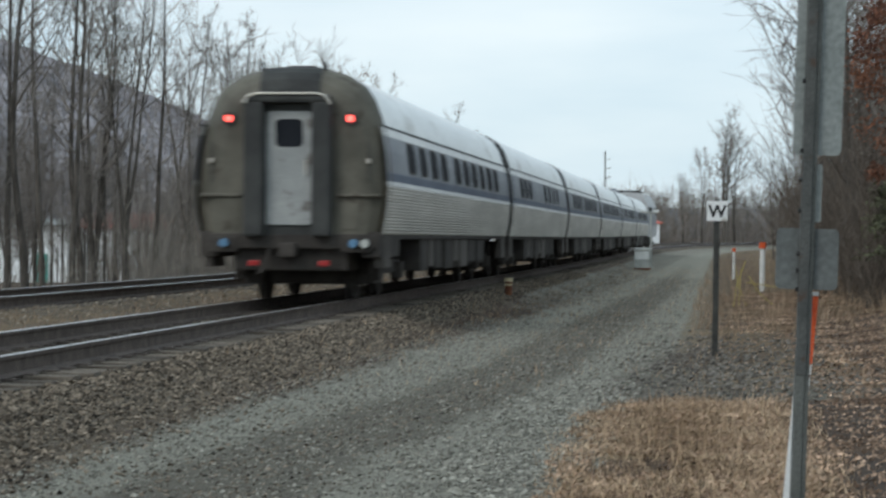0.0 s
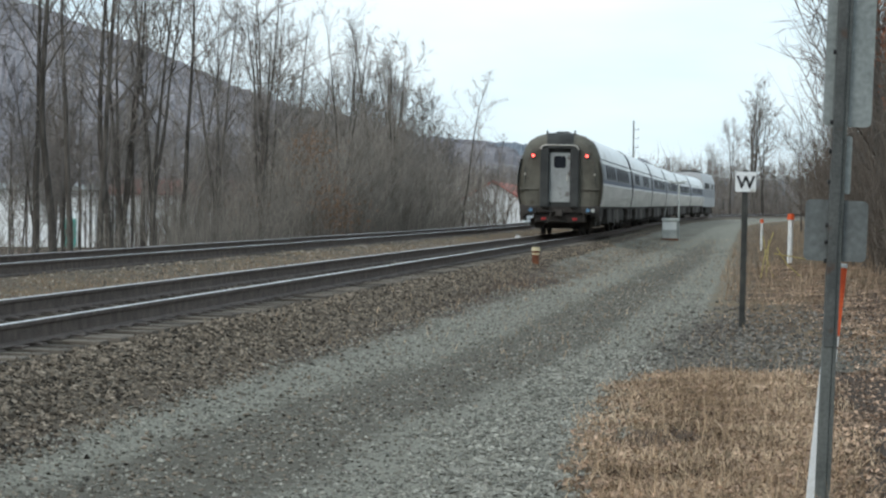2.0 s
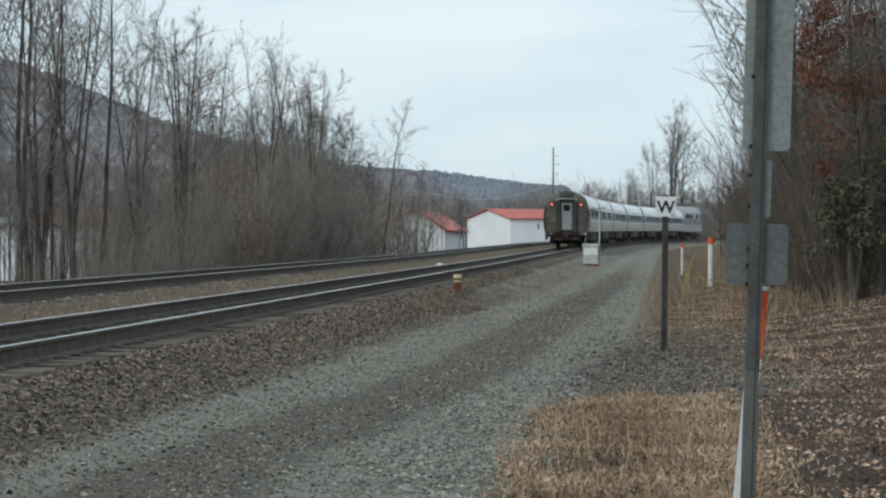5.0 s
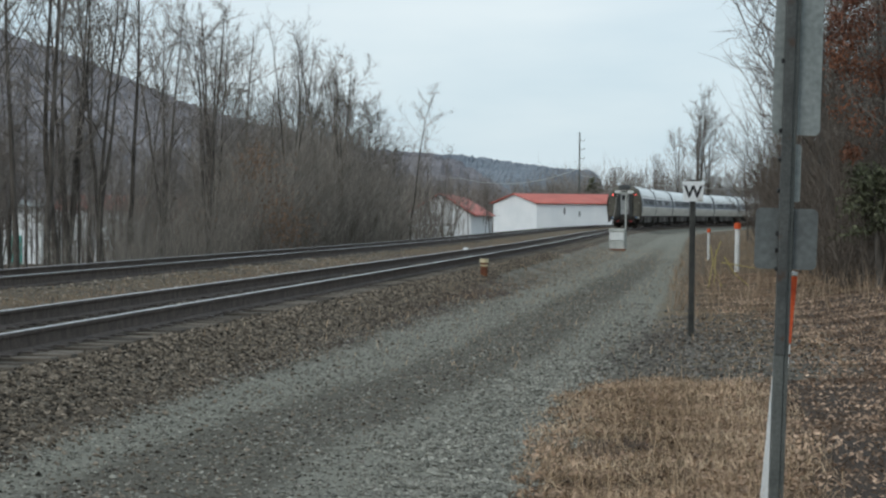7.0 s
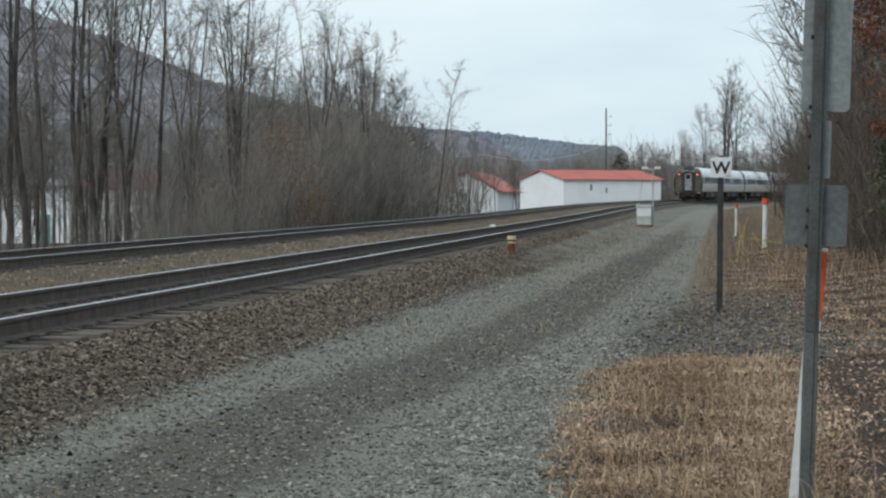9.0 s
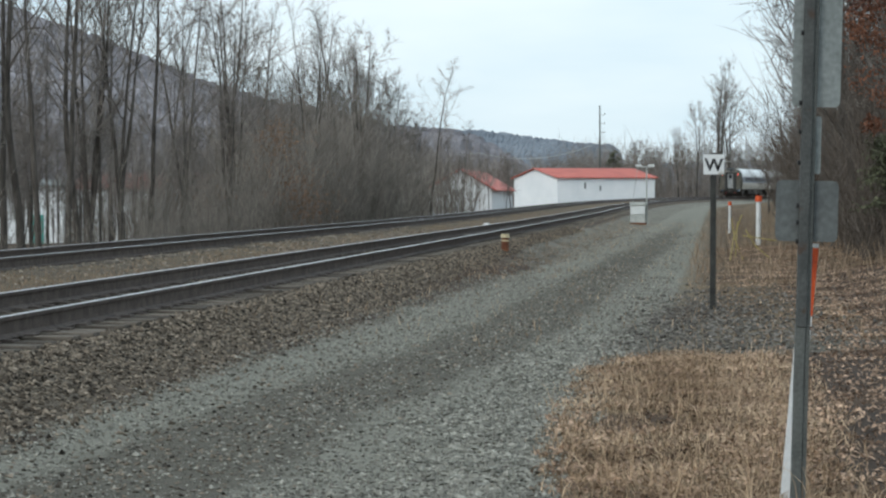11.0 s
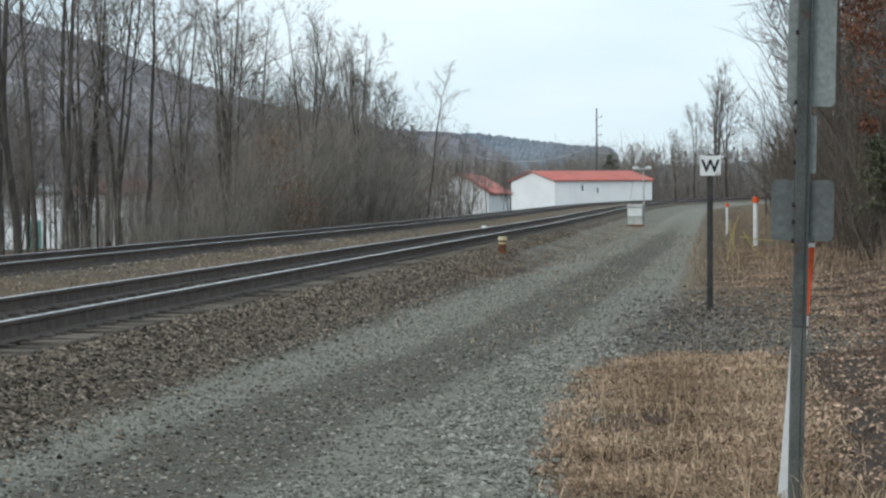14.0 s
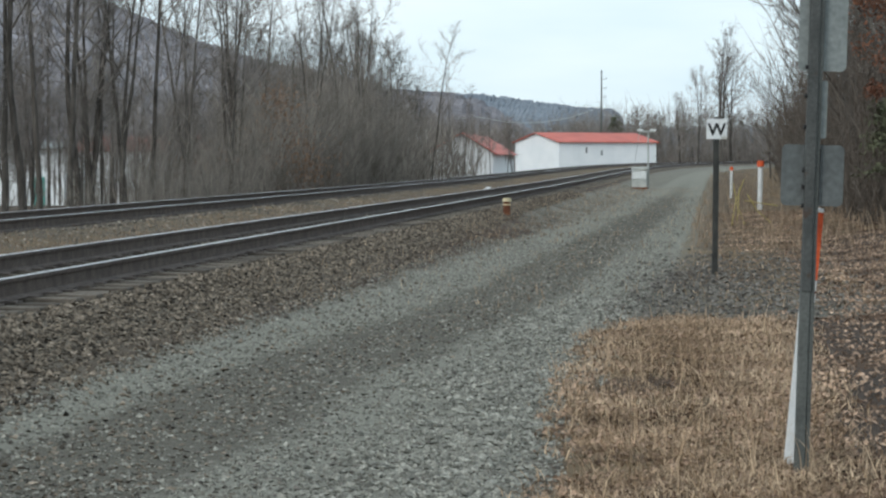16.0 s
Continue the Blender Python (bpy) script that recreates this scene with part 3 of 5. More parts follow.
        for a, b in zip(rows, rows[1:]):
            for i in range(len(xs) - 1):
                bm.faces.new((a[i], a[i + 1], b[i + 1], b[i]))
        part("roof_apron", bm, M["end_dark"], car, "sooty middle of the end")
        for s in (-1, 1):
            lamp = part("marker_lamp", tube(bmesh.new(), (1.005 * s, -L - 0.07, 2.98), (1.005 * s, -L - 0.16, 2.98), 0.055, 0.05, 16), M["red_lamp"], car, "lit red marker lamp")
            part("lamp_rim", tube(bmesh.new(), (1.005 * s, -L - 0.05, 2.98), (1.005 * s, -L - 0.11, 2.98), 0.115, 0.11, 16), M["end_dark"], car)
            part("end_ledge", boxed(min(s * 0.80, s * 1.50), max(s * 0.80, s * 1.50), -L - 0.13, -L + 0.12, 1.70, 1.76, bevel=0.03), M["end_paint"], car, "grimy ledge")
            part("lower_panel", plate(bmesh.new(), rounded(min(s * 0.84, s * 1.14), max(s * 0.84, s * 1.14), 1.18, 1.64, 0.08), -L - 0.065, 0.02), M["end_paint"], car)
            part("end_step", boxed(min(s * 0.85, s * 1.35), max(s * 0.85, s * 1.35), -L - 0.12, -L + 0.1, 0.80, 1.06, bevel=0.03), M["under"], car)
            part("cable_plug", tube(bmesh.new(), (1.07 * s, -L - 0.05, 0.96), (1.07 * s, -L - 0.2, 0.95), 0.07, 0.07, 12), M["jumper"], car, "blue cable plug")
            part("reflector", boxed(0.58 * s - 0.09, 0.58 * s + 0.09, -L - 0.12, -L - 0.06, 0.58, 0.67, bevel=0.02), M["red_dim"], car, "dull red reflector")
            part("roof_antenna", tube(bmesh.new(), (0.52 * s, -L + 0.25, 3.72), (0.52 * s, -L + 0.25, 3.93), 0.045, 0.03, 8), M["end_dark"], car)
        part("cable_plug", tube(bmesh.new(), (1.26, -L - 0.05, 0.96), (1.26, -L - 0.2, 0.95), 0.07, 0.07, 12), M["box"], car, "white cable plug")
        for s in (-1, 1):
            part("grab_iron", tube(bmesh.new(), (1.30 * s, -L - 0.08, 1.95), (1.30 * s, -L - 0.08, 2.6), 0.012, 0.012, 6), M["end_dark"], car)
            part("marker_bracket", boxed(1.30 * s - 0.03, 1.30 * s + 0.03, -L - 0.12, -L + 0.02, 2.25, 2.33, bevel=0.01), M["steel"], car)
            part("side_sill", boxed(min(s * 1.2, s * 1.5), max(s * 1.2, s * 1.5), -L - 0.05, -L + 2.2, 0.72, 1.06, bevel=0.04), M["under"], car)
        part("draft_gear", boxed(-0.95, 0.95, -L + 0.1, -L + 1.4, 0.50, 1.04, bevel=0.05), M["under"], car)
        part("brake_rigging", boxed(-1.05, 1.05, -L + 1.5, -L + 1.8, 0.25, 0.8, bevel=0.05), M["under"], car)
        part("end_sill", boxed(-1.45, 1.45, -L - 0.09, -L + 0.2, 0.86, 1.10, bevel=0.03), M["under"], car)
        part("brake_hose", tube(bmesh.new(), (-0.3, -L - 0.05, 0.9), (-0.45, -L - 0.2, 0.45), 0.03, 0.03, 8), M["under"], car)
    return car


PANES = {0.95: window_mesh(0.95), 0.9: window_mesh(0.9)}
COACH = [(y, 0.95) for y in (-7.7, -6.1, -4.5, -2.9, -0.6, 1.0, 2.6, 4.2, 5.8, 7.4)]
CAFE = [(y, 0.9) for y in (-7.6, -6.2, -4.8)] + [(y, 0.95) for y in (0.8, 2.5, 4.2, 5.9)]


def locomotive():
    loco = thing("locomotive", pose(0, 0, 0), "silver grey diesel locomotive with dark stripe hauling the train", "locomotive", "cars of the passenger train")
    L = 8.9
    prof = [(1.44, 1.0), (1.46, 1.5), (1.46, 3.2), (1.38, 3.55), (1.05, 4.25), (0.0, 4.36)]
    bm = bmesh.new()
    rings = [[bm.verts.new((s * x, y, z)) for s, pts in ((1, prof), (-1, prof[-2::-1])) for x, z in pts] for y in (-L, L - 1.6)]
    nose = [bm.verts.new((v.co.x * 0.8, L, 1.0 + (v.co.z - 1.0) * 0.62)) for v in rings[1]]
    rings.append(nose)
    k = len(nose)
    for a, b in zip(rings, rings[1:]):
        for i in range(k):
            bm.faces.new((a[i], b[i], b[(i + 1) % k], a[(i + 1) % k]))
    bm.faces.new(rings[0])
    bm.faces.new(nose[::-1])
    bmesh.ops.recalc_face_normals(bm, faces=bm.faces)
    part("body", bm, M["loco"], loco)
    for s in (-1, 1):
        part("blue_stripe", boxed(min(s * 1.462, s * 1.475), max(s * 1.462, s * 1.475), -L, L - 1.7, 1.9, 2.7), M["blue"], loco, "dark blue stripe")
        for y in (-7.3, -5.3, -3.0, 2.1):
            part("side_grille", boxed(min(s * 1.46, s * 1.49), max(s * 1.46, s * 1.49), y, y + 1.6, 2.75, 3.3, bevel=0.01), M["end_dark"], loco)
        part("cab_window", boxed(min(s * 1.44, s * 1.48), max(s * 1.44, s * 1.48), 5.9, 6.8, 2.7, 3.3, bevel=0.02), M["pane"], loco)
    part("radiator_hatch", boxed(-0.8, 0.8, -8.0, -4.3, 4.2, 4.5, bevel=0.05), M["end_dark"], loco)
    part("exhaust_hatch", boxed(-0.6, 0.6, -2, 1.5, 4.25, 4.48, bevel=0.05), M["end_dark"], loco)
    part("fuel_tank", boxed(-1.3, 1.3, -3.2, 3.2, 0.35, 1.05, bevel=0.12), M["under"], loco)
    part("coupler", boxed(-0.14, 0.14, -L - 0.35, -L + 0.3, 0.72, 0.96, bevel=0.04), M["under"], loco)
    part("end_door", boxed(-0.35, 0.35, -L - 0.04, -L, 1.3, 3.2, bevel=0.02), M["door"], loco)
    for y in (-5.6, 5.6):
        truck(loco, y)
    return loco


TRAIN = [passenger_car(COACH, True), passenger_car(CAFE)] + [passenger_car(COACH) for _ in range(4)] + [locomotive()]


# ---- bare trees ----
class Stems:
    """Gathers tapered stems into one mesh."""

    def __init__(self):
        self.v, self.f = [], []

    def stem(self, pts, radii, sides):
        base = len(self.v)
        for i, (p, r) in enumerate(zip(pts, radii)):
            d = (pts[min(i + 1, len(pts) - 1)] - pts[max(i - 1, 0)]).normalized()
            a = d.orthogonal().normalized()
            b = d.cross(a)
            for k in range(sides):
                t = 2 * math.pi * k / sides
                self.v.append(tuple(p + (a * math.cos(t) + b * math.sin(t)) * r))
        for i in range(len(pts) - 1):
            for k in range(sides):
                k2 = (k + 1) % sides
                self.f.append((base + i * sides + k, base + i * sides + k2, base + (i + 1) * sides + k2, base + (i + 1) * sides + k))

    def twig(self, p, q, r):
        """A thin three-sided spike from p to q."""
        base = len(self.v)
        d = (q - p).normalized()
        a = d.orthogonal().normalized() * r
        b = d.cross(a)
        self.v += [tuple(p + a), tuple(p - a * 0.5 + b * 0.87), tuple(p - a * 0.5 - b * 0.87), tuple(q)]
        self.f += [(base, base + 1, base + 3), (base + 1, base + 2, base + 3), (base + 2, base, base + 3)]

    def mesh(self, name, material):
        return mesh_of(name, self.v, self.f, material, True)


def grow(rng, start, way, length, r0, n, wander, lift):
    pts, d = [start], way.normalized()
    for _ in range(n):
        d = (d + Vector((rng.gauss(0, wander), rng.gauss(0, wander), rng.gauss(0, wander) + lift))).normalized()
        pts.append(pts[-1] + d * (length / n))
    return pts, [r0 * (1 - 0.85 * i / n) for i in range(n + 1)]


def at(pts, f):
    x = f * (len(pts) - 1)
    i = min(int(x), len(pts) - 2)
    return pts[i].lerp(pts[i + 1], x - i), (pts[i + 1] - pts[i]).normalized()


def tree_meshes(seed, height, r0, first=0.35, limbs=16, spread=0.9, limb_len=0.30, forks=1, twigs=5, fine=0.0085):
    """A bare tree: one or more leaders, crooked limbs that turn upward, branches on both sides of a limb, and fine twigs."""
    rng = random.Random(seed)
    trunk, crown = Stems(), Stems()
    leaders = []
    if forks == 1:
        leaders.append(grow(rng, Vector((0, 0, -0.3)), Vector((rng.gauss(0, 0.05), rng.gauss(0, 0.05), 1)), height, r0, 12, 0.045, 0.04))
    else:
        low = height * rng.uniform(0.10, 0.28)
        base, br = grow(rng, Vector((0, 0, -0.3)), Vector((0, 0, 1)), low, r0, 3, 0.03, 0.02)
        trunk.stem(base, [r0 * (1.25 - 0.35 * i / 3) for i in range(4)], 8)
        turn = rng.uniform(0, 6.283)
        for i in range(forks):
            a = turn + 6.283 * i / forks + rng.gauss(0, 0.4)
            lean = rng.uniform(0.03, 0.09)
            leaders.append(grow(rng, base[-1], Vector((math.cos(a) * lean, math.sin(a) * lean, 1)), (height - low) * rng.uniform(0.78, 1), r0 * 0.62, 10, 0.042, 0.04))
    for pts, rad in leaders:
        if forks == 1:
            rad[0] *= 1.15
        trunk.stem(pts, rad, 8)
        count = max(6, limbs // len(leaders))
        a = rng.uniform(0, 6.283)
        for i in range(count):
            f = first + (0.985 - first) * (i + rng.random()) / count
            p, d = at(pts, f)
            a += 2.4 + rng.gauss(0, 0.5)
            up = rng.uniform(0.55, 1.15) + 0.5 * f
            w = d * up + Vector((math.cos(a), math.sin(a), 0)) * spread
            g = (f - first) / (1 - first)
            ln = height * limb_len * (0.30 + 0.85 * (1 - g) ** 0.8) * min(1.0, 0.62 + 1.6 * g) * rng.uniform(0.65, 1.25)
            lr = max(0.014, r0 * (1 - 0.85 * f) * 0.42)
            lp, lrad = grow(rng, p, w, ln, lr, 7, 0.17, 0.07)
            crown.stem(lp, lrad, 4)
            for j in range(8):
                h = 0.16 + 0.84 * (j + rng.random()) / 8
                p2, d2 = at(lp, min(h, 1.0))
                side = d2.cross(Vector((rng.gauss(0, 1), rng.gauss(0, 1), rng.gauss(0, 1)))).normalized()
                w2 = d2 * rng.uniform(0.5, 1.0) + side * rng.uniform(0.6, 1.1) + Vector((0, 0, rng.uniform(0, 0.35)))
                sl = ln * rng.uniform(0.25, 0.5) * (1.15 - 0.5 * h)
                sp, srad = grow(rng, p2, w2, sl, max(fine * 1.3, lr * 0.45), 3, 0.2, 0.05)
                crown.stem(sp, srad, 3)
                for _ in range(twigs):
                    p3, d3 = at(sp, rng.uniform(0.15, 1.0))
                    side = d3.cross(Vector((rng.gauss(0, 1), rng.gauss(0, 1), rng.gauss(0, 1)))).normalized()
                    w3 = d3 * 0.8 + side * rng.uniform(0.3, 1.1) + Vector((0, 0, rng.uniform(-0.1, 0.35)))
                    crown.twig(p3, p3 + w3.normalized() * min(0.7, sl * rng.uniform(0.3, 0.65) + 0.12), fine)
    return trunk.mesh("trunk", M["bark"]), crown.mesh("crown", M["twig"])


def tree_kind(label, group, *a, **k):
    t, c = tree_meshes(*a, **k)
    tree = thing("tree", pose(0, 0, -500), label, "tree", group)
    part("trunk", t, None, tree)
    part("crown", c, None, tree, "bare twigs")
    return tree


def place_trees(kinds, spots):
    """Each spot is x, y, the kind, a scale and a turn; the pattern tree of a kind takes its first spot."""
    used = set()
    for x, y, k, s, turn in spots:
        m = pose(x, y, ground_z(x, y) - 0.05, 0, 0, turn) @ Matrix.Diagonal((s, s, s, 1))
        if k in used:
            c = copy_thing(kinds[k], m)
            c.scale = (s, s, s)
        else:
            used.add(k)
            kinds[k].matrix_basis = m
    for i, t in enumerate(kinds):
        if i not in used:
            for o in (*t.children, t):
                bpy.data.objects.remove(o)


def left_wood():
    lab = "tall bare grey tree in the winter wood beside the railway"
    shapes = [(12, 0.105, 0.36, 17, 1, 0.9), (13, 0.115, 0.40, 17, 1, 0.8), (11, 0.105, 0.3, 24, 2, 0.9), (12.5, 0.13, 0.26, 30, 4, 0.9), (10, 0.07, 0.35, 18, 1, 0.7), (13.5, 0.125, 0.34, 21, 3, 0.85), (9, 0.06, 0.3, 16, 1, 0.7), (12, 0.13, 0.24, 33, 5, 0.85)]
    kinds = [tree_kind(lab, "wood beside the railway", 11 + i, h, r, first=f, limbs=n, forks=fk, spread=sp, twigs=7 if i in (2, 3, 7) else 4, fine=0.0105 if i in (2, 3, 7) else 0.0068) for i, (h, r, f, n, fk, sp) in enumerate(shapes)]
    heights = [h[0] for h in shapes]
    rng = random.Random(5)
    spots = []

    def edge_y(d, back):
        return (17.97 + back) / (0.1165 - d)

    def add(d, back, h, k):
        y = edge_y(d, back)
        spots.append((d * y, y, k, h / heights[k], rng.uniform(0, 360)))

    # the trees that stand out along the edge of the wood: direction, how far back, height, kind
    for d, back, h, k in ((-0.262, 1, 11, 3), (-0.25, 3, 12, 1), (-0.236, 2, 11.5, 5), (-0.222, 0.3, 12, 1), (-0.1985, 1, 12, 0), (-0.189, 0, 13, 1), (-0.1825, 1.5, 12, 0), (-0.170, 0.3, 12.5, 0), (-0.164, 0.5, 12.5, 1), (-0.1595, 1, 12, 3), (-0.151, 3, 11, 4), (-0.1455, 0, 12, 5), (-0.1335, 0.8, 12, 0), (-0.127, 4, 10.5, 4),
                          (-0.119, 0.5, 11, 5), (-0.110, 3, 9.5, 4), (-0.098, 0.3, 11.0, 7), (-0.0965, 2, 11.2, 3), (-0.087, 3, 9, 2), (-0.079, 0.8, 10.4, 1), (-0.071, 2, 9.8, 5), (-0.062, 0.6, 12.0, 5), (-0.057, 3, 11.2, 0), (-0.049, 1, 11.9, 1), (-0.044, 3, 11, 7), (-0.040, 0.5, 11.5, 7), (-0.034, 2, 10.6, 3),
                          (-0.026, 1, 9.6, 2), (-0.019, 2, 8.6, 5), (-0.009, 0.5, 10.9, 4), (-0.0045, 2, 7.2, 2), (0.001, 1, 8.1, 6), (0.005, 2, 8.0, 4), (0.010, 1, 6.6, 6)):
        add(d, back, h, k)
    for i in range(7):
        d = rng.uniform(-0.215, -0.10)
        add(d, rng.uniform(2, 12), rng.uniform(6.0, 10.0), rng.choice((0, 1, 2, 4, 6)))
    for i in range(22):
        d = rng.uniform(-0.10, 0.008)
        back = rng.uniform(1, 15)
        y = edge_y(d, back)
        e = float(np.interp(d, (-0.08, -0.04, 0.0, 0.02), (0.085, 0.064, 0.036, 0.025))) * rng.uniform(0.45, 0.85)
        add(d, back, min(14.0, max(4.5, e * y + 2.4)), rng.randrange(8))
    for i in range(16):
        d = rng.uniform(-0.004, 0.030)
        add(d, rng.uniform(-3, 4), rng.uniform(3.6, 6.0), rng.choice((4, 6)))
    for i in range(72):
        d = rng.uniform(-0.215, -0.005)
        add(d, rng.uniform(0.5, 8), rng.uniform(3.8, 6.6) if d < -0.1 else rng.uniform(4.5, 8.0), rng.choice((2, 2, 4, 6)))
    place_trees(kinds, spots)


left_wood()


FAR = 350.0  # the trees against the sky stand on the far side of the bend


def far_trees():
    kinds = [tree_kind("slender bare tree standing against the sky beyond the bend", "trees beyond the bend", 41, 15, 0.17, first=0.16, limbs=32, forks=4, spread=1.0, limb_len=0.24, fine=0.012, twigs=6),
             tree_kind("slender bare tree standing against the sky beyond the bend", "trees beyond the bend", 42, 14, 0.15, first=0.22, limbs=20, forks=2, spread=0.9, limb_len=0.26, fine=0.012, twigs=6),
             tree_kind("bare tree in the distant wood beyond the bend", "trees beyond the bend", 43, 13, 0.16, first=0.2, limbs=14, forks=2, spread=0.8, fine=0.03, twigs=5)]
    rng = random.Random(9)
    spots = [(0.1191 * FAR, FAR, 0, FAR / 215, 20), (0.1101 * FAR, FAR + 5, 1, 0.8 * FAR / 217, 80), (0.1241 * FAR, FAR + 2, 1, 0.95 * FAR / 216, 140), (0.1032 * FAR, FAR + 8, 1, 0.62 * FAR / 221, 200)]
    spots += [(rng.uniform(33, 100), rng.uniform(370, 450), 2, rng.uniform(0.5, 0.95), rng.uniform(0, 360)) for _ in range(60)]
    spots += [(rng.uniform(40, 75), rng.uniform(300, 345), 2, rng.uniform(0.45, 0.7), rng.uniform(0, 360)) for _ in range(14)]
    for _ in range(22):
        y = rng.uniform(330, 400)
        spots.append((rng.uniform(-0.005, 0.088) * y, y, 2, rng.uniform(0.42, 0.62), rng.uniform(0, 360)))
    place_trees(kinds, spots)


def right_wood():
    lab = "bare tree on the leaf-strewn bank"
    kinds = [tree_kind(lab, "wood on the bank", 61 + i, h, r, first=0.25, limbs=n, forks=fk, spread=1.1, limb_len=0.42)
             for i, (h, r, n, fk) in enumerate([(11, 0.16, 22, 1), (10, 0.14, 22, 2), (8, 0.10, 18, 1)])]
    rng = random.Random(13)
    spots = []
    for i in range(44):
        y = rng.uniform(75, 175)
        d = rng.uniform(0.178, 0.25)
        spots.append((d * y, y, rng.randrange(3), rng.uniform(0.7, 1.0) * (0.8 + 0.002 * y), rng.uniform(0, 360)))
    spots += [(0.174 * 62, 62, 0, 0.95, 200), (0.181 * 70, 70, 1, 1.0, 40), (0.172 * 80, 80, 0, 1.05, 110), (0.205 * 46.5, 46.5, 1, 0.75, 60)]
    spots += [(rng.uniform(0.148, 0.166) * 128, rng.uniform(118, 140), 2, rng.uniform(0.6, 0.8), rng.uniform(0, 360)) for _ in range(7)]
    spots += [(0.168 * 92, 92, 0, 0.92, 200), (0.165 * 130, 130, 2, 0.85, 30), (0.158 * 150, 150, 2, 0.8, 130)]
    for i in range(12):
        y = rng.uniform(40, 60)
        spots.append((rng.uniform(0.21, 0.27) * y, y, rng.randrange(3), rng.uniform(0.6, 0.9), rng.uniform(0, 360)))
    place_trees(kinds, spots)


far_trees()
right_wood()


def brush(name, label, seed, count, spot, h0, h1, material, r=0.012, category="brush"):
    """A thicket of thin upright stems with side shoots."""
    rng = random.Random(seed)
    st = Stems()
    for _ in range(count):
        x, y = spot(rng)
        h = rng.uniform(h0, h1)
        p, rad = grow(rng, Vector((x, y, ground_z(x, y) - 0.1)), Vector((rng.gauss(0, 0.2), rng.gauss(0, 0.2), 1)), h, r * rng.uniform(0.7, 1.6), 3, 0.12, 0.02)
        st.stem(p, rad, 3)
        for _ in range(13):
            q, d = at(p, rng.uniform(0.15, 1))
            w = (d + Vector((rng.gauss(0, 0.6), rng.gauss(0, 0.6), 0.2))).normalized()
            st.twig(q, q + w * h * rng.uniform(0.15, 0.4), r * 0.75)
    return tagged(new(name, st.mesh(name, material)), label, category, kind="stuff")


def spot_left(rng):
    d = rng.triangular(-0.118, -0.004, -0.045) if rng.random() < 0.95 else rng.uniform(-0.17, -0.11)
    y = (17.0 + rng.uniform(0, 13)) / (0.1165 - d)
    return d * y, y


def spot_mass(rng):
    d = rng.triangular(-0.100, -0.018, -0.050)
    y = (18.0 + rng.uniform(0, 9)) / (0.1165 - d)
    return d * y, y


brush("underbrush", "tangled bare brown underbrush below the trees", 3, 5200, spot_left, 0.6, 5.2, M["thicket"], 0.010)
def spot_screen(rng):
    d = rng.uniform(-0.030, 0.017)
    y = (19.0 + rng.uniform(-1, 3)) / (0.1165 - d)
    return d * y, y


brush("sapling_screen", "thin bare saplings in front of the white sheds", 16, 240, spot_screen, 2.5, 5.5, M["thicket"], 0.030)
brush("tall_thicket", "dense tall brown thicket between the trees", 14, 3000, spot_mass, 3.0, 7.0, M["thicket"], 0.012)


def spot_right(rng):
    y = rng.uniform(45, 170)
    return rng.uniform(0.146 + max(0, 75 - y) * 0.0012, 0.235) * y, y


def spot_low(rng):
    d = rng.uniform(-0.25, -0.10) if rng.random() < 0.25 else rng.uniform(-0.14, -0.09)
    y = (16.0 + rng.uniform(0, 9)) / (0.1165 - d)
    return d * y, y


brush("low_brush", "low tangled brush at the foot of the trees", 12, 1000, spot_low, 0.5, 3.0, M["thicket"], 0.008)


def spot_sapling(rng):
    y = rng.uniform(52, 100)
    return rng.uniform(0.176, 0.25) * y, y


brush("bank_saplings", "thin dark saplings crowding the edge of the wood", 6, 650, spot_sapling, 2.5, 8.0, M["bark"], 0.015)
brush("bank_brush", "bare brush on the bank beside the line, shade in its dark brown colour", 4, 4200, spot_right, 0.8, 5.2, M["shaded_brush"], 0.012)


def spot_far(rng):
    return rng.uniform(20, 130), rng.uniform(350, 420)


def spot_behind(rng):
    y = rng.uniform(325, 400)
    return rng.uniform(-0.01, 0.082) * y, y


brush("far_thicket", "dark bare thicket behind the white shed", 15, 1300, spot_behind, 3.0, 8.5, M["brush"], 0.04)
brush("far_brush", "distant bare brush beyond the bend", 8, 2600, spot_far, 3.0, 11.0, M["brush"], 0.045)


# ---- hills ----
def hill(name, label, dist, crest, material, seed, depth, rough):
    """A wooded ridge: a slope whose crest follows crest (direction, height over the horizon), with treetops as a ragged skin."""
    rng = random.Random(seed)
    nx, ny = 420, 26
    ds = np.linspace(crest[0][0], crest[-1][0], nx)
    hs = np.interp(ds, [c[0] for c in crest], [c[1] for c in crest])
    verts, faces = [], []
    for j in range(ny):
        f = j / (ny - 1)
        y = dist + depth * f
        for d, h in zip(ds, hs):
            x = d * y
            z = EYE + h * (dist + depth) * math.sin(f * math.pi / 2) - 3 * (1 - f)
            z += rough * (noise.noise((x * 0.02, y * 0.02, seed)) * 1.5 + rng.random() * (0.5 + f * 0.5)) * min(1, f * 3)
            verts.append((x, y + rng.uniform(-4, 4), z))
    faces = [(j * nx + i, j * nx + i + 1, (j + 1) * nx + i + 1, (j + 1) * nx + i) for j in range(ny - 1) for i in range(nx - 1)]
    return tagged(new(name, mesh_of(name, verts, faces, material)), label, "hill", kind="structure")


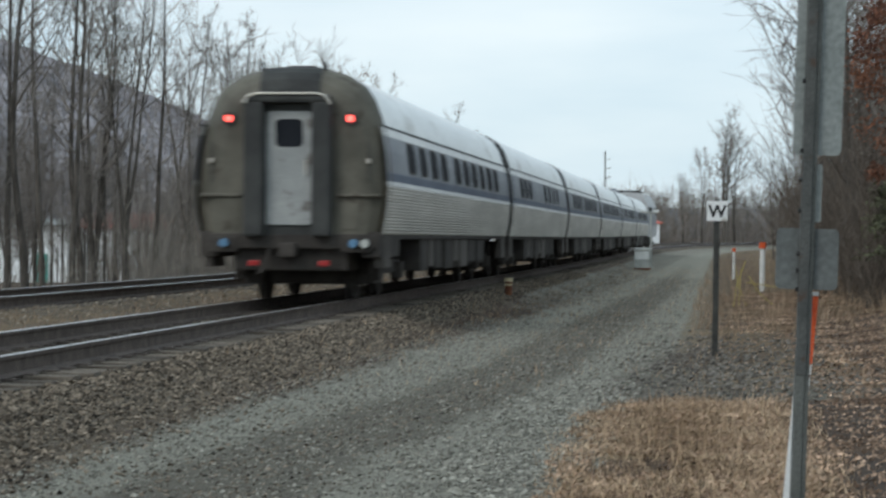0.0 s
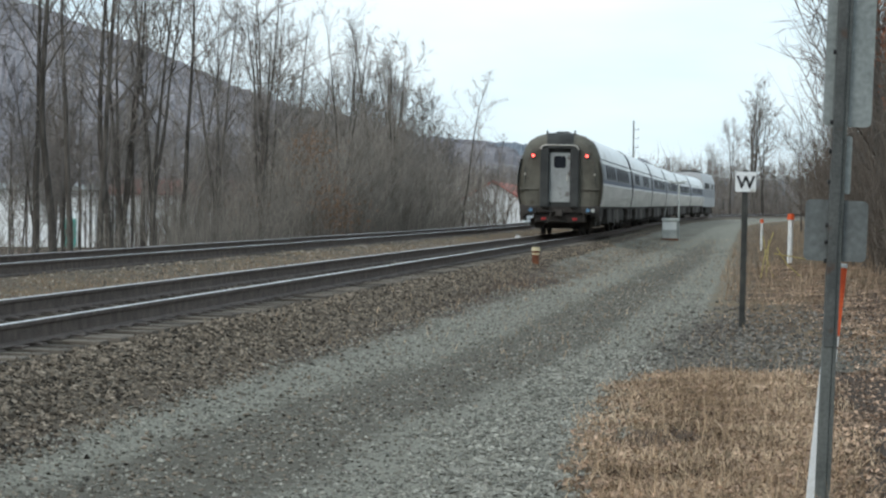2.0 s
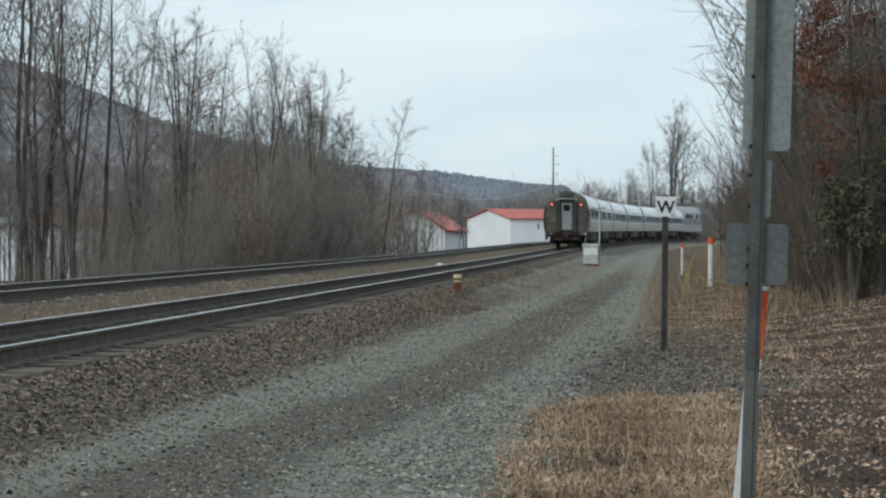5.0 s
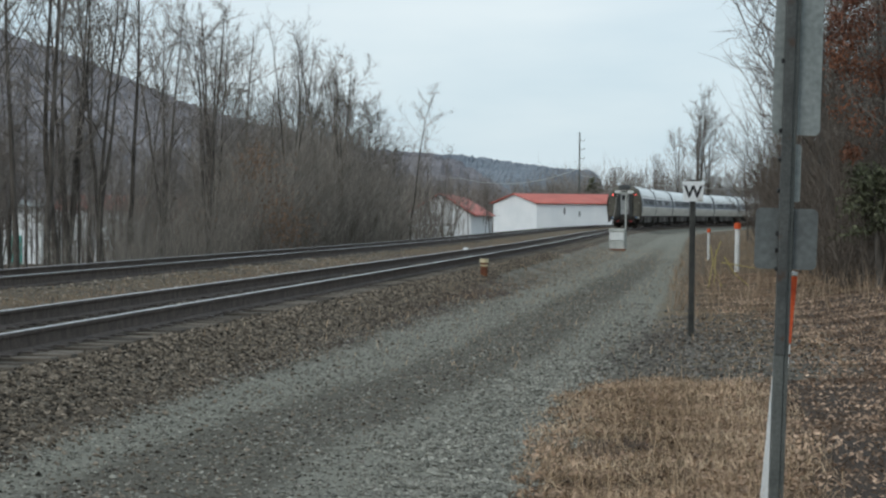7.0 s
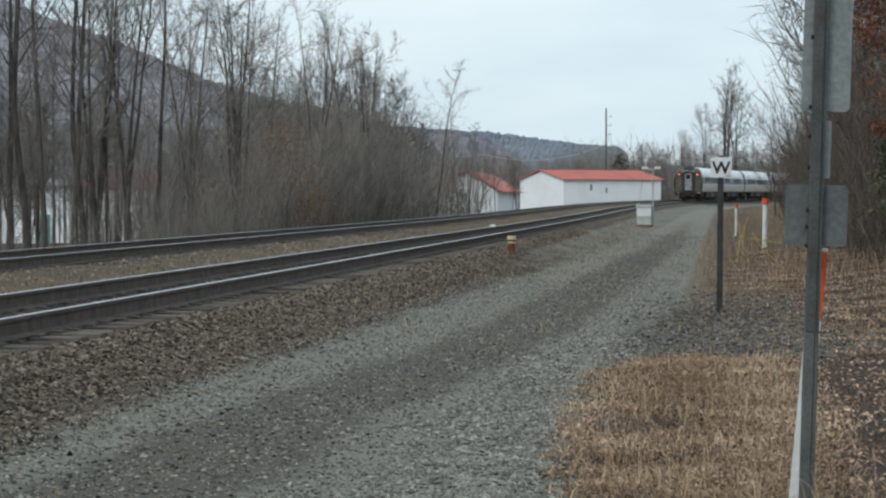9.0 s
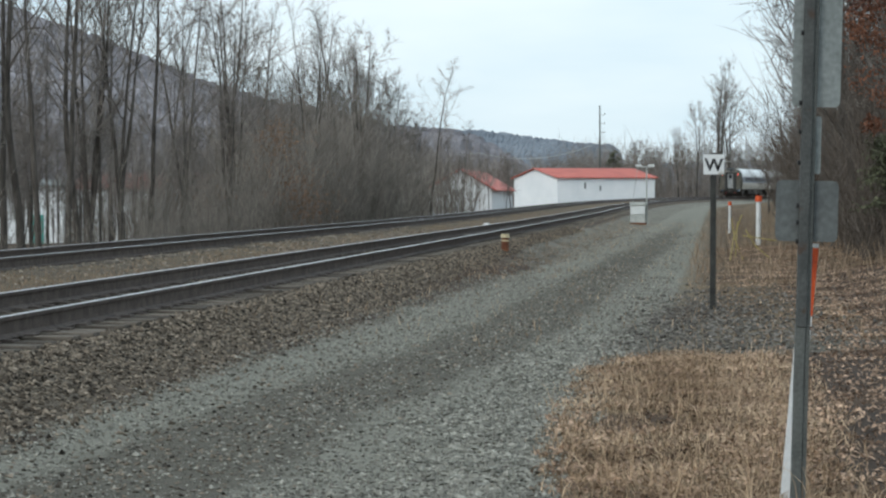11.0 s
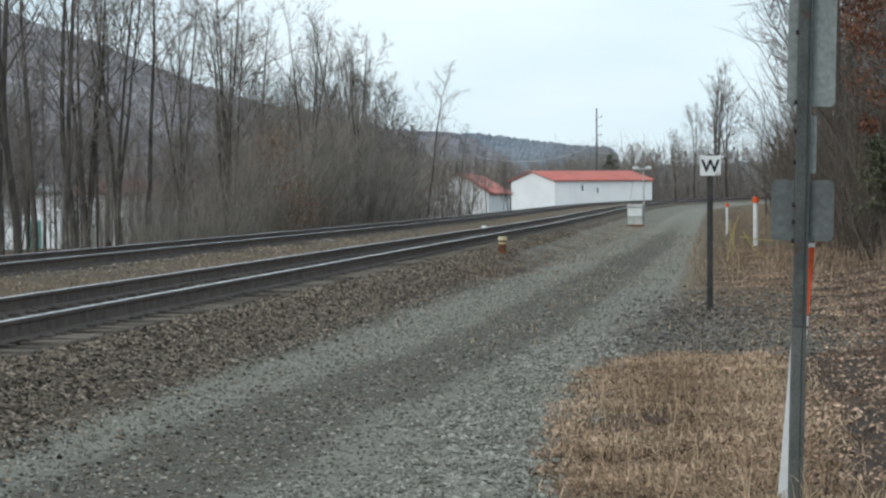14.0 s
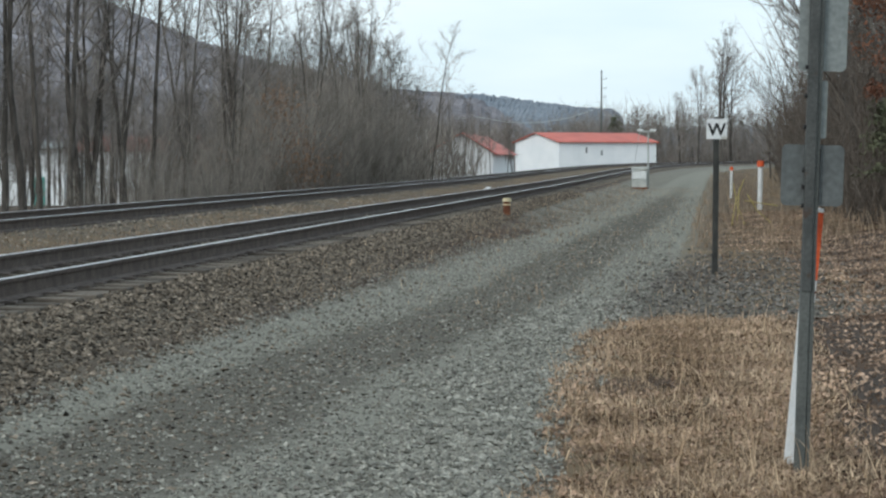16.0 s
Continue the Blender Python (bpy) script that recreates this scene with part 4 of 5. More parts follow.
hill("hillside", "bare wooded mountainside behind the trees, distance haze in its purple-grey colour", 700, [(-0.6, 0.16), (-0.3, 0.112), (-0.188, 0.0765), (-0.155, 0.0655), (-0.138, 0.0592), (-0.113, 0.0497), (-0.088, 0.0412), (-0.063, 0.0352), (-0.025, 0.0285), (0.000, 0.0255), (0.012, 0.0225), (0.025, 0.015), (0.04, 0.008), (0.06, 0.003), (0.09, 0.0)], M["hill"], 2, 500, 2.6)
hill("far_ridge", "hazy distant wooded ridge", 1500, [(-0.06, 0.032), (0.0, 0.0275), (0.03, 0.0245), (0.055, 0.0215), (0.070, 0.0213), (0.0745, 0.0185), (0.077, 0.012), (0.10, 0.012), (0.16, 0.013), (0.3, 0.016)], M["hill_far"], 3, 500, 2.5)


# ---- buildings ----
def shed(m, length, width, eave, ridge, label, openings=(), roofing=None):
    """A gabled metal shed; its length runs along x, the near side faces -y."""
    ob = thing("shed", m, label, "shed", "sheds beyond the tracks")
    hw = width / 2
    bm = bmesh.new()
    prof = [(-hw, -1.5), (hw, -1.5), (hw, eave), (0, ridge), (-hw, eave)]
    a = [bm.verts.new((0, y, z)) for y, z in prof]
    b = [bm.verts.new((length, y, z)) for y, z in prof]
    bm.faces.new(a)
    bm.faces.new(b[::-1])
    for i in range(5):
        bm.faces.new((a[i], b[i], b[(i + 1) % 5], a[(i + 1) % 5]))
    bmesh.ops.recalc_face_normals(bm, faces=bm.faces)
    wall = part("wall", bm, M["white_wall"], ob, "white sheet metal wall")
    for s in (-1, 1):
        o = 0.35
        rise = (ridge - eave) / hw
        bm = bmesh.new()
        t = 0.10
        ys = [(s * (hw + o), eave - rise * o + 0.04), (0, ridge + 0.04)]
        c = [bm.verts.new((x, y, z + dz)) for x in (-o, length + o) for y, z in ys for dz in (0, t)]
        for f in ((0, 1, 3, 2), (4, 6, 7, 5), (0, 4, 5, 1), (2, 3, 7, 6), (1, 5, 7, 3), (0, 2, 6, 4)):
            bm.faces.new([c[i] for i in f])
        bmesh.ops.recalc_face_normals(bm, faces=bm.faces)
        part("roof", bm, roofing or M["red_roof"], ob, "sheet metal roof in a different colour" if roofing else "red sheet metal roof")
    for i in range(int(length / 0.9)):
        part("wall_seam", boxed(i * 0.9 + 0.43, i * 0.9 + 0.47, -hw - 0.02, -hw, -1.4, eave - 0.1), M["white_wall"], wall)
    for name, x0, x1, z0, z1, mt in openings:
        part(name, boxed(x0, x1, -hw - 0.05, -hw, z0, z1, bevel=0.01), mt, ob)
    return ob


shed(pose(14.1, 300, 0.1, 0, 0, 28.8) @ pose(0, 5.7, 0), 15.5, 11.4, 3.62, 4.85, "white metal shed with a red roof across the tracks", [("small_window", 4.2, 4.42, 2.2, 3.0, M["galv"]), ("small_window", 6.6, 6.85, 1.9, 2.6, M["sign_back"]), ("low_door", 0.6, 2.8, -1.2, 0.2, M["white_paint"])])
shed(pose(0.72, 180, -0.6, 0, 0, 86.2), 42, 5.0, 2.65, 4.15, "long white storage shed with a red roof behind thin trees")
shed(pose(-6.6, 192, -0.6, 0, 0, 2) @ pose(0, 4, 0), 4.2, 8.0, 3.5, 4.0, "small white shed among thin bare trees", (), M["white_wall"])
shed(pose(-20.4, 124, -1.0, 0, 0, 4) @ pose(0, 5, 0), 6.4, 9.0, 3.0, 3.75, "small white shed with a dull red roof behind bare trees", (), M["red_dull"])
shed(pose(-37.0, 121, -1.0, 0, 0, 4) @ pose(0, 5, 0), 16.0, 9.5, 3.1, 3.4, "long white shed behind the bare trees", [("door", 14.2, 15.0, -0.2, 1.6, M["teal"])], M["sign_back"])


# ---- lineside things ----
def sign_post():
    x, y = 1.743, 11.35
    ob = thing("sign_post", pose(x, y, 0.0, 0, 1.6, 0), "dark steel sign post with grey sign backs beside a gravel track", "sign post")
    bm = boxed(-0.037, 0.012, -0.030, 0.012, -0.3, 0.985, bevel=0.005)
    box(bm, 0.0125, 0.037, -0.018, 0.012, -0.3, 0.985, bevel=0.004)
    part("lower_stub", bm, M["galv"], ob, "lighter galvanised stub")
    up = part("upper_post", boxed(-0.035, 0.016, -0.036, 0.010, 0.975, 3.4, bevel=0.007), M["post"], ob, "dark channel post")
    # paler steel paints in the light on this side of the channel
    part("post_flange", boxed(0.0165, 0.039, -0.012, 0.010, 0.975, 3.4, bevel=0.004), M["galv"], ob, "folded edge, the light on it put into a paler colour")
    for z in (1.405, 1.50, 1.585, 1.80, 1.955, 2.10, 2.45):
        part("bolt", tube(bmesh.new(), (-0.048, -0.012, z), (-0.033, -0.012, z), 0.012, 0.012, 8), M["black"], up)

    def panel(x0, x1, z0, z1, label, mt, yy):
        bm = bmesh.new()
        plate(bm, rounded(x0, x1, z0, z1, min(0.028, (x1 - x0) * 0.3)), yy, 0.004)
        return part("sign_panel", bm, mt, ob, label)
    tall = panel(-0.080, 0.163, 2.082, 3.0, "grey aluminium back of a tall sign", M["sign_back"], 0.035)
    panel(0.034, 0.073, 1.745, 2.035, "narrow pale grey strip", M["sign_back"], 0.030)
    square = panel(-0.146, 0.168, 1.405, 1.712, "weathered grey back of a square sign", M["sign_back2"], 0.032)
    # dark strips paint in the shadow gap between the post and the signs
    part("stiffener", boxed(0.039, 0.046, 0.012, 0.028, 1.41, 1.70, bevel=0.002), M["black"], square)
    part("stiffener", boxed(0.039, 0.045, 0.012, 0.030, 2.09, 2.99, bevel=0.002), M["post"], tall)


def marker_stake():
    ob = thing("marker_stake", pose(1.725, 11.60, 0.0, 0, 5.3, 0), "flat white marker stake with a bright orange top behind the post", "marker stake")
    part("stake", boxed(-0.038, 0.040, -0.005, 0.005, -0.2, 1.02, bevel=0.003), M["white_paint"], ob, "white stake")
    part("orange_top", boxed(-0.039, 0.041, -0.007, 0.007, 1.025, 1.372, bevel=0.004), M["orange"], ob, "orange sleeve")
    part("cap", boxed(-0.038, 0.040, -0.006, 0.006, 1.375, 1.395, bevel=0.003), M["white_paint"], ob, "white cap")
    part("red_band", boxed(-0.0385, 0.0405, -0.0065, 0.0065, 0.955, 0.97), M["rust"], ob)


def whistle_sign():
    x, y = 3.615, 31.2
    ob = thing("whistle_sign", pose(x, y, 0.0, 0, 0.4, 2), "white square plate with a black W on a dark post", "railway sign")
    part("post", boxed(-0.04, 0.04, 0.0, 0.05, -0.3, 2.205, bevel=0.012), M["dark_post"], ob, "dark wooden post")
    plate_ob = part("plate", plate(bmesh.new(), rounded(-0.143, 0.143, 1.905, 2.182, 0.012), -0.004, 0.005), M["white_paint"], ob, "white plate")
    cu = bpy.data.curves.new("letter", "FONT")
    cu.body, cu.size, cu.align_x, cu.extrude, cu.offset = "W", 0.235, "CENTER", 0.002, 0.006
    cu.materials.append(M["black"])
    t = new("letter", cu)
    t.parent = plate_ob
    t.matrix_basis = pose(0, -0.0125, 1.958, 90, 0, 0)


def relay_box():
    x, y = 9.50, 115
    ob = thing("relay_box", pose(x, y, ground_z(x, y), 0, 0, -8) @ Matrix.Diagonal((0.86, 0.86, 0.95, 1)), "pale grey relay box on a rusty base beside a thin mast", "relay box")
    part("base", boxed(-0.50, 0.50, -0.4, 0.4, -0.2, 0.09, bevel=0.02), M["rust"], ob)
    part("cabinet", boxed(-0.43, 0.43, -0.33, 0.33, 0.09, 0.52, bevel=0.02), M["box"], ob)
    part("door", boxed(-0.43, 0.43, -0.36, -0.32, 0.54, 0.98, bevel=0.02), M["box_white"], ob, "white upper panel")
    part("upper_cabinet", boxed(-0.43, 0.43, -0.32, 0.33, 0.52, 0.99, bevel=0.02), M["box"], ob)
    part("lid", boxed(-0.47, 0.47, -0.4, 0.4, 0.99, 1.17, bevel=0.05), M["box"], ob)
    mast = part("mast", tube(bmesh.new(), (0.50, 0.2, 0.0), (0.50, 0.2, 3.1), 0.05, 0.045, 10), M["box"], ob, "thin pale mast")
    part("cross_arm", boxed(-0.05, 0.85, 0.12, 0.28, 3.02, 3.12, bevel=0.02), M["box"], ob)
    for dx in (-0.05, 0.7):
        part("solar_panel", boxed(dx - 0.1, dx + 0.25, 0.0, 0.35, 3.08, 3.2, bevel=0.02), M["box_white"], ob)
    part("brace", tube(bmesh.new(), (-0.35, 0.2, 1.15), (0.0, 0.2, 3.05), 0.012, 0.012, 8), M["box"], ob)


def stub_marker():
    x, y = 1.31, 55.0
    ob = thing("track_marker", pose(x, y, ground_z(x, y), 0, 1, 0), "short rusty post with a yellowed white cap beside the ballast", "marker post")
    part("post", tube(bmesh.new(), (0, 0, -0.2), (0, 0, 0.33), 0.095, 0.085, 14), M["rust"], ob)
    part("band", tube(bmesh.new(), (0, 0, 0.235), (0, 0, 0.275), 0.095, 0.094, 14), M["pale_cap"], ob, "yellowed band")
    part("cap", tube(bmesh.new(), (0, 0, 0.33), (0, 0, 0.42), 0.115, 0.10, 14), M["pale_cap"], ob, "pale cap")


def pipe_marker(x, y, h, r, label):
    ob = thing("pipeline_marker", pose(x, y, ground_z(x, y), 0, 0.6, 0), label, "marker post", "white marker posts")
    part("post", tube(bmesh.new(), (0, 0, -0.2), (0, 0, h * 0.88), r, r, 12), M["white_paint"], ob, "white post")
    part("cap", tube(bmesh.new(), (0, 0, h * 0.88), (0, 0, h), r * 1.55, r * 1.3, 12), M["orange"], ob, "orange cap")
    return ob


def guy_guards():
    """Bent yellow plastic guards in the weeds."""
    for i, pts in enumerate([[(6.66, 54, 0), (6.75, 54, 0.55), (6.95, 54, 1.1)], [(6.85, 54.5, 0), (6.9, 54.5, 0.9)], [(6.9, 53, 0.75), (7.15, 53, 0.35), (7.5, 53, 0.05)], [(7.1, 55, 0.55), (7.9, 55, 0.42)], [(7.0, 54.2, 0), (6.8, 54.2, 0.5), (6.72, 54.2, 1.0)]]):
        ob = thing("guy_guard", pose(0, 0, 0), "bent faded yellow plastic guard among dead weeds", "cable guard", "yellow guards")
        for a, b in zip(pts, pts[1:]):
            g = ground_z(a[0], a[1])
            part("section", tube(bmesh.new(), (a[0], a[1], g + a[2]), (b[0], b[1], g + b[2]), 0.015, 0.012, 8), M["yellow"], ob)


def utility_pole():
    x, y = 21.7, 330
    ob = thing("utility_pole", pose(x, y, 0.5), "tall grey utility pole with small crossarms beyond the shed", "utility pole")
    part("pole", tube(bmesh.new(), (0, 0, -1), (0, 0, 13.9), 0.15, 0.10, 10), M["galv"], ob)
    for z in (12.6, 11.3, 10.0):
        arm = part("crossarm", boxed(0.0, 0.7, -0.03, 0.03, z - 0.03, z + 0.03, bevel=0.01), M["galv"], ob)
        part("insulator", tube(bmesh.new(), (0.7, 0, z), (0.7, 0, z + 0.25), 0.06, 0.04, 8), M["galv"], arm)


sign_post()
marker_stake()
whistle_sign()
relay_box()
stub_marker()
pipe_marker(9.37, 69, 1.50, 0.075, "white pipeline marker post with an orange cap in the weeds")
pipe_marker(11.08, 90, 1.25, 0.05, "small white marker post with a faded orange cap")
guy_guards()
utility_pole()


def wire(a, b, sag, r):
    st = Stems()
    pts = [Vector(a).lerp(Vector(b), i / 24) - Vector((0, 0, sag * 4 * (i / 24) * (1 - i / 24))) for i in range(25)]
    st.stem(pts, [r] * 25, 4)
    return tagged(new("power_line", st.mesh("power_line", M["box"])), "thin pale power line sagging from the utility pole", "cable", "power lines")


wire((21.6, 330, 9.1), (4.2, 331, 7.6), 1.5, 0.05)
wire((4.2, 331, 7.6), (-26, 345, 9.8), 1.2, 0.05)
wire((21.8, 330, 8.0), (64, 336, 7.0), 1.3, 0.04)


def pale_stone():
    x, y = 1.45, 92
    bm = bmesh.new()
    bmesh.ops.create_icosphere(bm, subdivisions=2, radius=0.14)
    for v in bm.verts:
        v.co *= 1 + 0.25 * noise.noise(v.co * 9)
        v.co.z *= 0.6
    ob = part("stone", bm, M["white_paint"])
    ob.matrix_basis = pose(x, y, ground_z(x, y) + 0.04)
    tagged(ob, "pale stone lying between the two tracks", "stone")


pale_stone()


# ---- loose cover: stones, dead grass, leaves ----
def scatter(name, label, category, n, spot, size, material, seed, squash=0.7):
    """Rough stones: octahedra with their corners pushed about, joined."""
    rng = np.random.default_rng(seed)
    base = np.array([(1, 0, 0), (-1, 0, 0), (0, 1, 0), (0, -1, 0), (0, 0, 1), (0, 0, -1)], float)
    tri = np.array([(0, 2, 4), (2, 1, 4), (1, 3, 4), (3, 0, 4), (2, 0, 5), (1, 2, 5), (3, 1, 5), (0, 3, 5)])
    verts, faces = [], []
    r = random.Random(seed)
    for i in range(n):
        x, y = spot(r)
        s = r.uniform(*size) if r.random() < 0.85 else size[1] * r.uniform(1.0, 1.4)
        p = base * rng.uniform(0.6, 1.25, (6, 1)) * s * np.array([1, rng.uniform(0.7, 1.2), squash])
        p += rng.normal(0, 0.18 * s, (6, 3))
        a = r.uniform(0, 6.28)
        c, d = math.cos(a), math.sin(a)
        p = np.stack([p[:, 0] * c - p[:, 1] * d, p[:, 0] * d + p[:, 1] * c, p[:, 2]], 1) + np.array([x, y, ground_z(x, y) + s * 0.25])
        verts.append(p)
        faces.append(tri + 6 * i)
    me = mesh_of(name, np.concatenate(verts).tolist(), np.concatenate(faces).tolist(), material)
    return tagged(new(name, me), label, category, kind="stuff")


def ballast_spot(r):
    y = 11 + 75 * r.random() ** 1.8
    return line_x(y) + (r.triangular(1.35, float(np.interp(y, [30, 60], [2.75, 2.05])), 1.75) if r.random() < 0.96 else r.uniform(2.0, 3.4)), y


def road_spot(r):
    y = 10 + 34 * r.random() ** 1.7
    u = r.uniform(2.4, 6.2)
    while abs(u - rut_u(y)) < 0.7 and r.random() < 0.6:
        u = r.uniform(2.4, 6.2)
    return line_x(y) + u, y


def tie_end_spot(r):
    y = r.uniform(16, 70)
    return line_x(y) + r.uniform(1.06 if y < 40 else 0.9, 1.7), y


def between_spot(r):
    y = r.uniform(24, 80)
    return line_x(y) + r.uniform(-6.6, 1.3), y


scatter("ballast_stones", "loose brown-grey ballast stones on the shoulder", "ballast", 34000, ballast_spot, (0.009, 0.025), M["stone"], 21)
scatter("road_gravel", "pale crushed gravel on the access track", "gravel", 26000, road_spot, (0.006, 0.017), M["stone_light"], 22)
def coarse_spot(r):
    y = 10 + 16 * r.random() ** 1.2
    return line_x(y) + r.triangular(4.8, 6.2, 5.7), y


def patch_gravel_spot(r):
    y = r.triangular(22.3, 40, 24.5)
    return line_x(y) + r.triangular(5.6, 9.2, 6.8), y


def far_road_spot(r):
    y = r.uniform(40, 95)
    return line_x(y) + r.uniform(2.6, 6.3), y


scatter("tie_end_stones", "brown ballast stones packed round the tie ends", "ballast", 7000, tie_end_spot, (0.014, 0.032), M["stone"], 27)
def rut_spot(r):
    y = 10 + 40 * r.random() ** 1.5
    return line_x(y) + r.gauss(rut_u(y), 0.5), y


scatter("rut_stones", "small pale stones along the middle of the access track", "gravel", 2600, rut_spot, (0.005, 0.016), M["stone_light"], 28, 0.5)
scatter("rut_grit", "brown grit pressed into the middle of the access track", "gravel", 6500, rut_spot, (0.006, 0.018), M["stone"], 30, 0.45)
scatter("dark_flecks", "dark stones among the pale gravel of the access track", "gravel", 6000, road_spot, (0.006, 0.017), M["stone_blue"], 29, 0.6)
scatter("coarse_gravel", "coarse pale stones along the edge of the access track", "gravel", 8000, coarse_spot, (0.008, 0.024), M["stone_light"], 24, 0.55)
scatter("dark_gravel", "dark blue-grey stones round the whistle sign", "gravel", 3200, patch_gravel_spot, (0.014, 0.034), M["stone_blue"], 25, 0.6)
scatter("far_gravel", "pale loose stones further along the access track", "gravel", 3500, far_road_spot, (0.014, 0.03), M["stone_light"], 26, 0.5)
scatter("track_stones", "dusty ballast stones between the rails", "ballast", 8500, between_spot, (0.018, 0.036), M["stone_dusty"], 23)


def blades(name, label, category, n, spot, h, w, material, seed, lie=0.4):
    r = random.Random(seed)
    verts, faces = [], []
    for i in range(n):
        x, y = spot(r)
        z = ground_z(x, y)
        a, hh, ww = r.uniform(0, 6.28), r.uniform(*h), r.uniform(*w)
        lx, ly = r.gauss(0, lie) * hh, r.gauss(0, lie) * hh
        c, s = math.cos(a) * ww, math.sin(a) * ww
        k = len(verts)
        verts += [(x - c, y - s, z - 0.01), (x + c, y + s, z - 0.01), (x + lx * 0.4 + c * 0.7, y + ly * 0.4 + s * 0.7, z + hh * 0.6), (x + lx * 0.4 - c * 0.7, y + ly * 0.4 - s * 0.7, z + hh * 0.6), (x + lx, y + ly, z + hh * 0.95)]
        faces += [(k, k + 1, k + 2, k + 3), (k + 3, k + 2, k + 4)]
    return tagged(new(name, mesh_of(name, verts, faces, material)), label, category, kind="stuff")


def grass_spot(r):
    while True:
        y = 10.3 + 12.5 * r.random() ** 1.3
        u = r.uniform(5.6, 8.1)
        x = line_x(y) + u
        if in_patch(u, y) * (0.55 + 0.45 * noise.noise((x * 3.1, y * 1.6, 5)) + 0.5 * noise.noise((x * 1.1, y * 0.55, 8))) > r.random() * 0.75:
            return x, y


def weed_spot(r):
    y = 40 + 150 * r.random() ** 1.6
    return line_x(y) + r.uniform(6.5, 10.5 + 0.04 * (y - 40)), y


def shoulder_spot(r):
    y = r.uniform(42, 115)
    return line_x(y) + r.triangular(1.7, 4.2, 2.6), y


def thin_spot(r):
    y = 24 + 95 * r.random()
    return line_x(y) + r.uniform(1.6, 11), y


blades("dead_grass", "short matted dead straw-coloured grass beside the gravel", "grass", 20000, grass_spot, (0.025, 0.11), (0.002, 0.0045), M["grass"], 31, 0.75)
blades("dead_weeds", "tall dead straw-coloured weeds by the marker posts", "weeds", 1900, weed_spot, (0.15, 0.7), (0.004, 0.011), M["weed"], 32, 0.45)
blades("straw_stalks", "taller straw stalks standing in the dead grass", "grass", 420, grass_spot, (0.12, 0.36), (0.002, 0.004), M["grass"], 34, 0.25)
def middle_spot(r):
    y = 26 + 110 * r.random() ** 1.4
    return line_x(y) + r.triangular(-4.0, -1.0, -2.4), y


blades("middle_weeds", "low olive and straw weeds between the two tracks", "weeds", 6000, middle_spot, (0.02, 0.10), (0.004, 0.010), M["weed"], 36, 0.6)
blades("shoulder_weeds", "sparse straw-coloured weeds on the ballast shoulder", "weeds", 1500, shoulder_spot, (0.03, 0.14), (0.004, 0.009), M["weed"], 35, 0.5)
blades("sparse_weeds", "thin dead weeds along the line", "weeds", 3600, thin_spot, (0.03, 0.16), (0.003, 0.006), M["grass"], 33, 0.4)


def leaves(name, label, n, spot, size, material, seed, lift):
    r = random.Random(seed)
    verts, faces = [], []
    for i in range(n):
        x, y, z = spot(r)
        s = r.uniform(*size)
        q = Euler((r.gauss(0, lift), r.gauss(0, lift), r.uniform(0, 6.28))).to_matrix()
        k = len(verts)
        for a, b, c in ((-1, 0, 0.0), (0, -0.55, 0.3), (1, 0, 0.0), (0, 0.55, 0.3)):
            v = q @ Vector((a * s, b * s, c * s))
            verts.append((x + v.x, y + v.y, z + v.z))
        faces.append((k, k + 1, k + 2, k + 3))
    return tagged(new(name, mesh_of(name, verts, faces, material)), label, "leaves", kind="stuff")


def litter_spot(r):
    y = 10.5 + 55 * r.random() ** 1.3
    u = r.triangular(6.4, 14, 8.6)
    while 22 < y < 38 and u < 8.1 and r.random() < 0.75:
        u = r.triangular(6.4, 14, 8.6)
    x = line_x(y) + u
    return x, y, ground_z(x, y) + 0.012


OAK = random.Random(77)
OAK_CLUMPS = [(OAK.uniform(8.15, 11.0), OAK.uniform(45, 48), OAK.uniform(2.7, 7.2), OAK.uniform(0.10, 0.26)) for _ in range(120)]
OAK_CLUMPS = [c for c in OAK_CLUMPS if c[0] > 8.1 + 0.25 * abs(c[2] - 5.2) and noise.noise((c[0] * 0.9, 3, c[2] * 0.9)) > -0.15]


def oak_spot(r):
    k = r.choice(OAK_CLUMPS)
    return r.gauss(k[0], k[3]), r.gauss(k[1], k[3]), r.gauss(k[2], k[3] * 0.8)


def beech_spot(r):
    k = r.choice([(-6.6, 88, 3.2, 1.0), (-6.0, 88, 2.0, 0.9), (-6.9, 89, 4.0, 0.6), (-9.6, 86, 1.4, 0.9), (-5.7, 90, 1.2, 0.8)])
    return r.gauss(k[0], k[3] * 0.7), r.gauss(k[1], 1.0), max(0.0, r.gauss(k[2], k[3] * 0.6))


def patch_spot(r):
    x, y = grass_spot(r)
    return x, y, ground_z(x, y) + 0.03


leaves("grass_leaves", "brown leaves caught in the dead grass", 13000, patch_spot, (0.012, 0.030), M["leaf"], 44, 0.5)
leaves("leaf_litter", "fallen brown leaves scattered over the bank", 46000, litter_spot, (0.011, 0.031), M["leaf"], 41, 0.5)
leaves("oak_leaves", "dry russet leaves still hanging on the oak", 6500, oak_spot, (0.03, 0.06), M["red_leaf"], 42, 1.2)
leaves("beech_leaves", "dry orange-brown leaves on a bush below the trees", 1700, beech_spot, (0.03, 0.065), M["beech"], 43, 1.2)


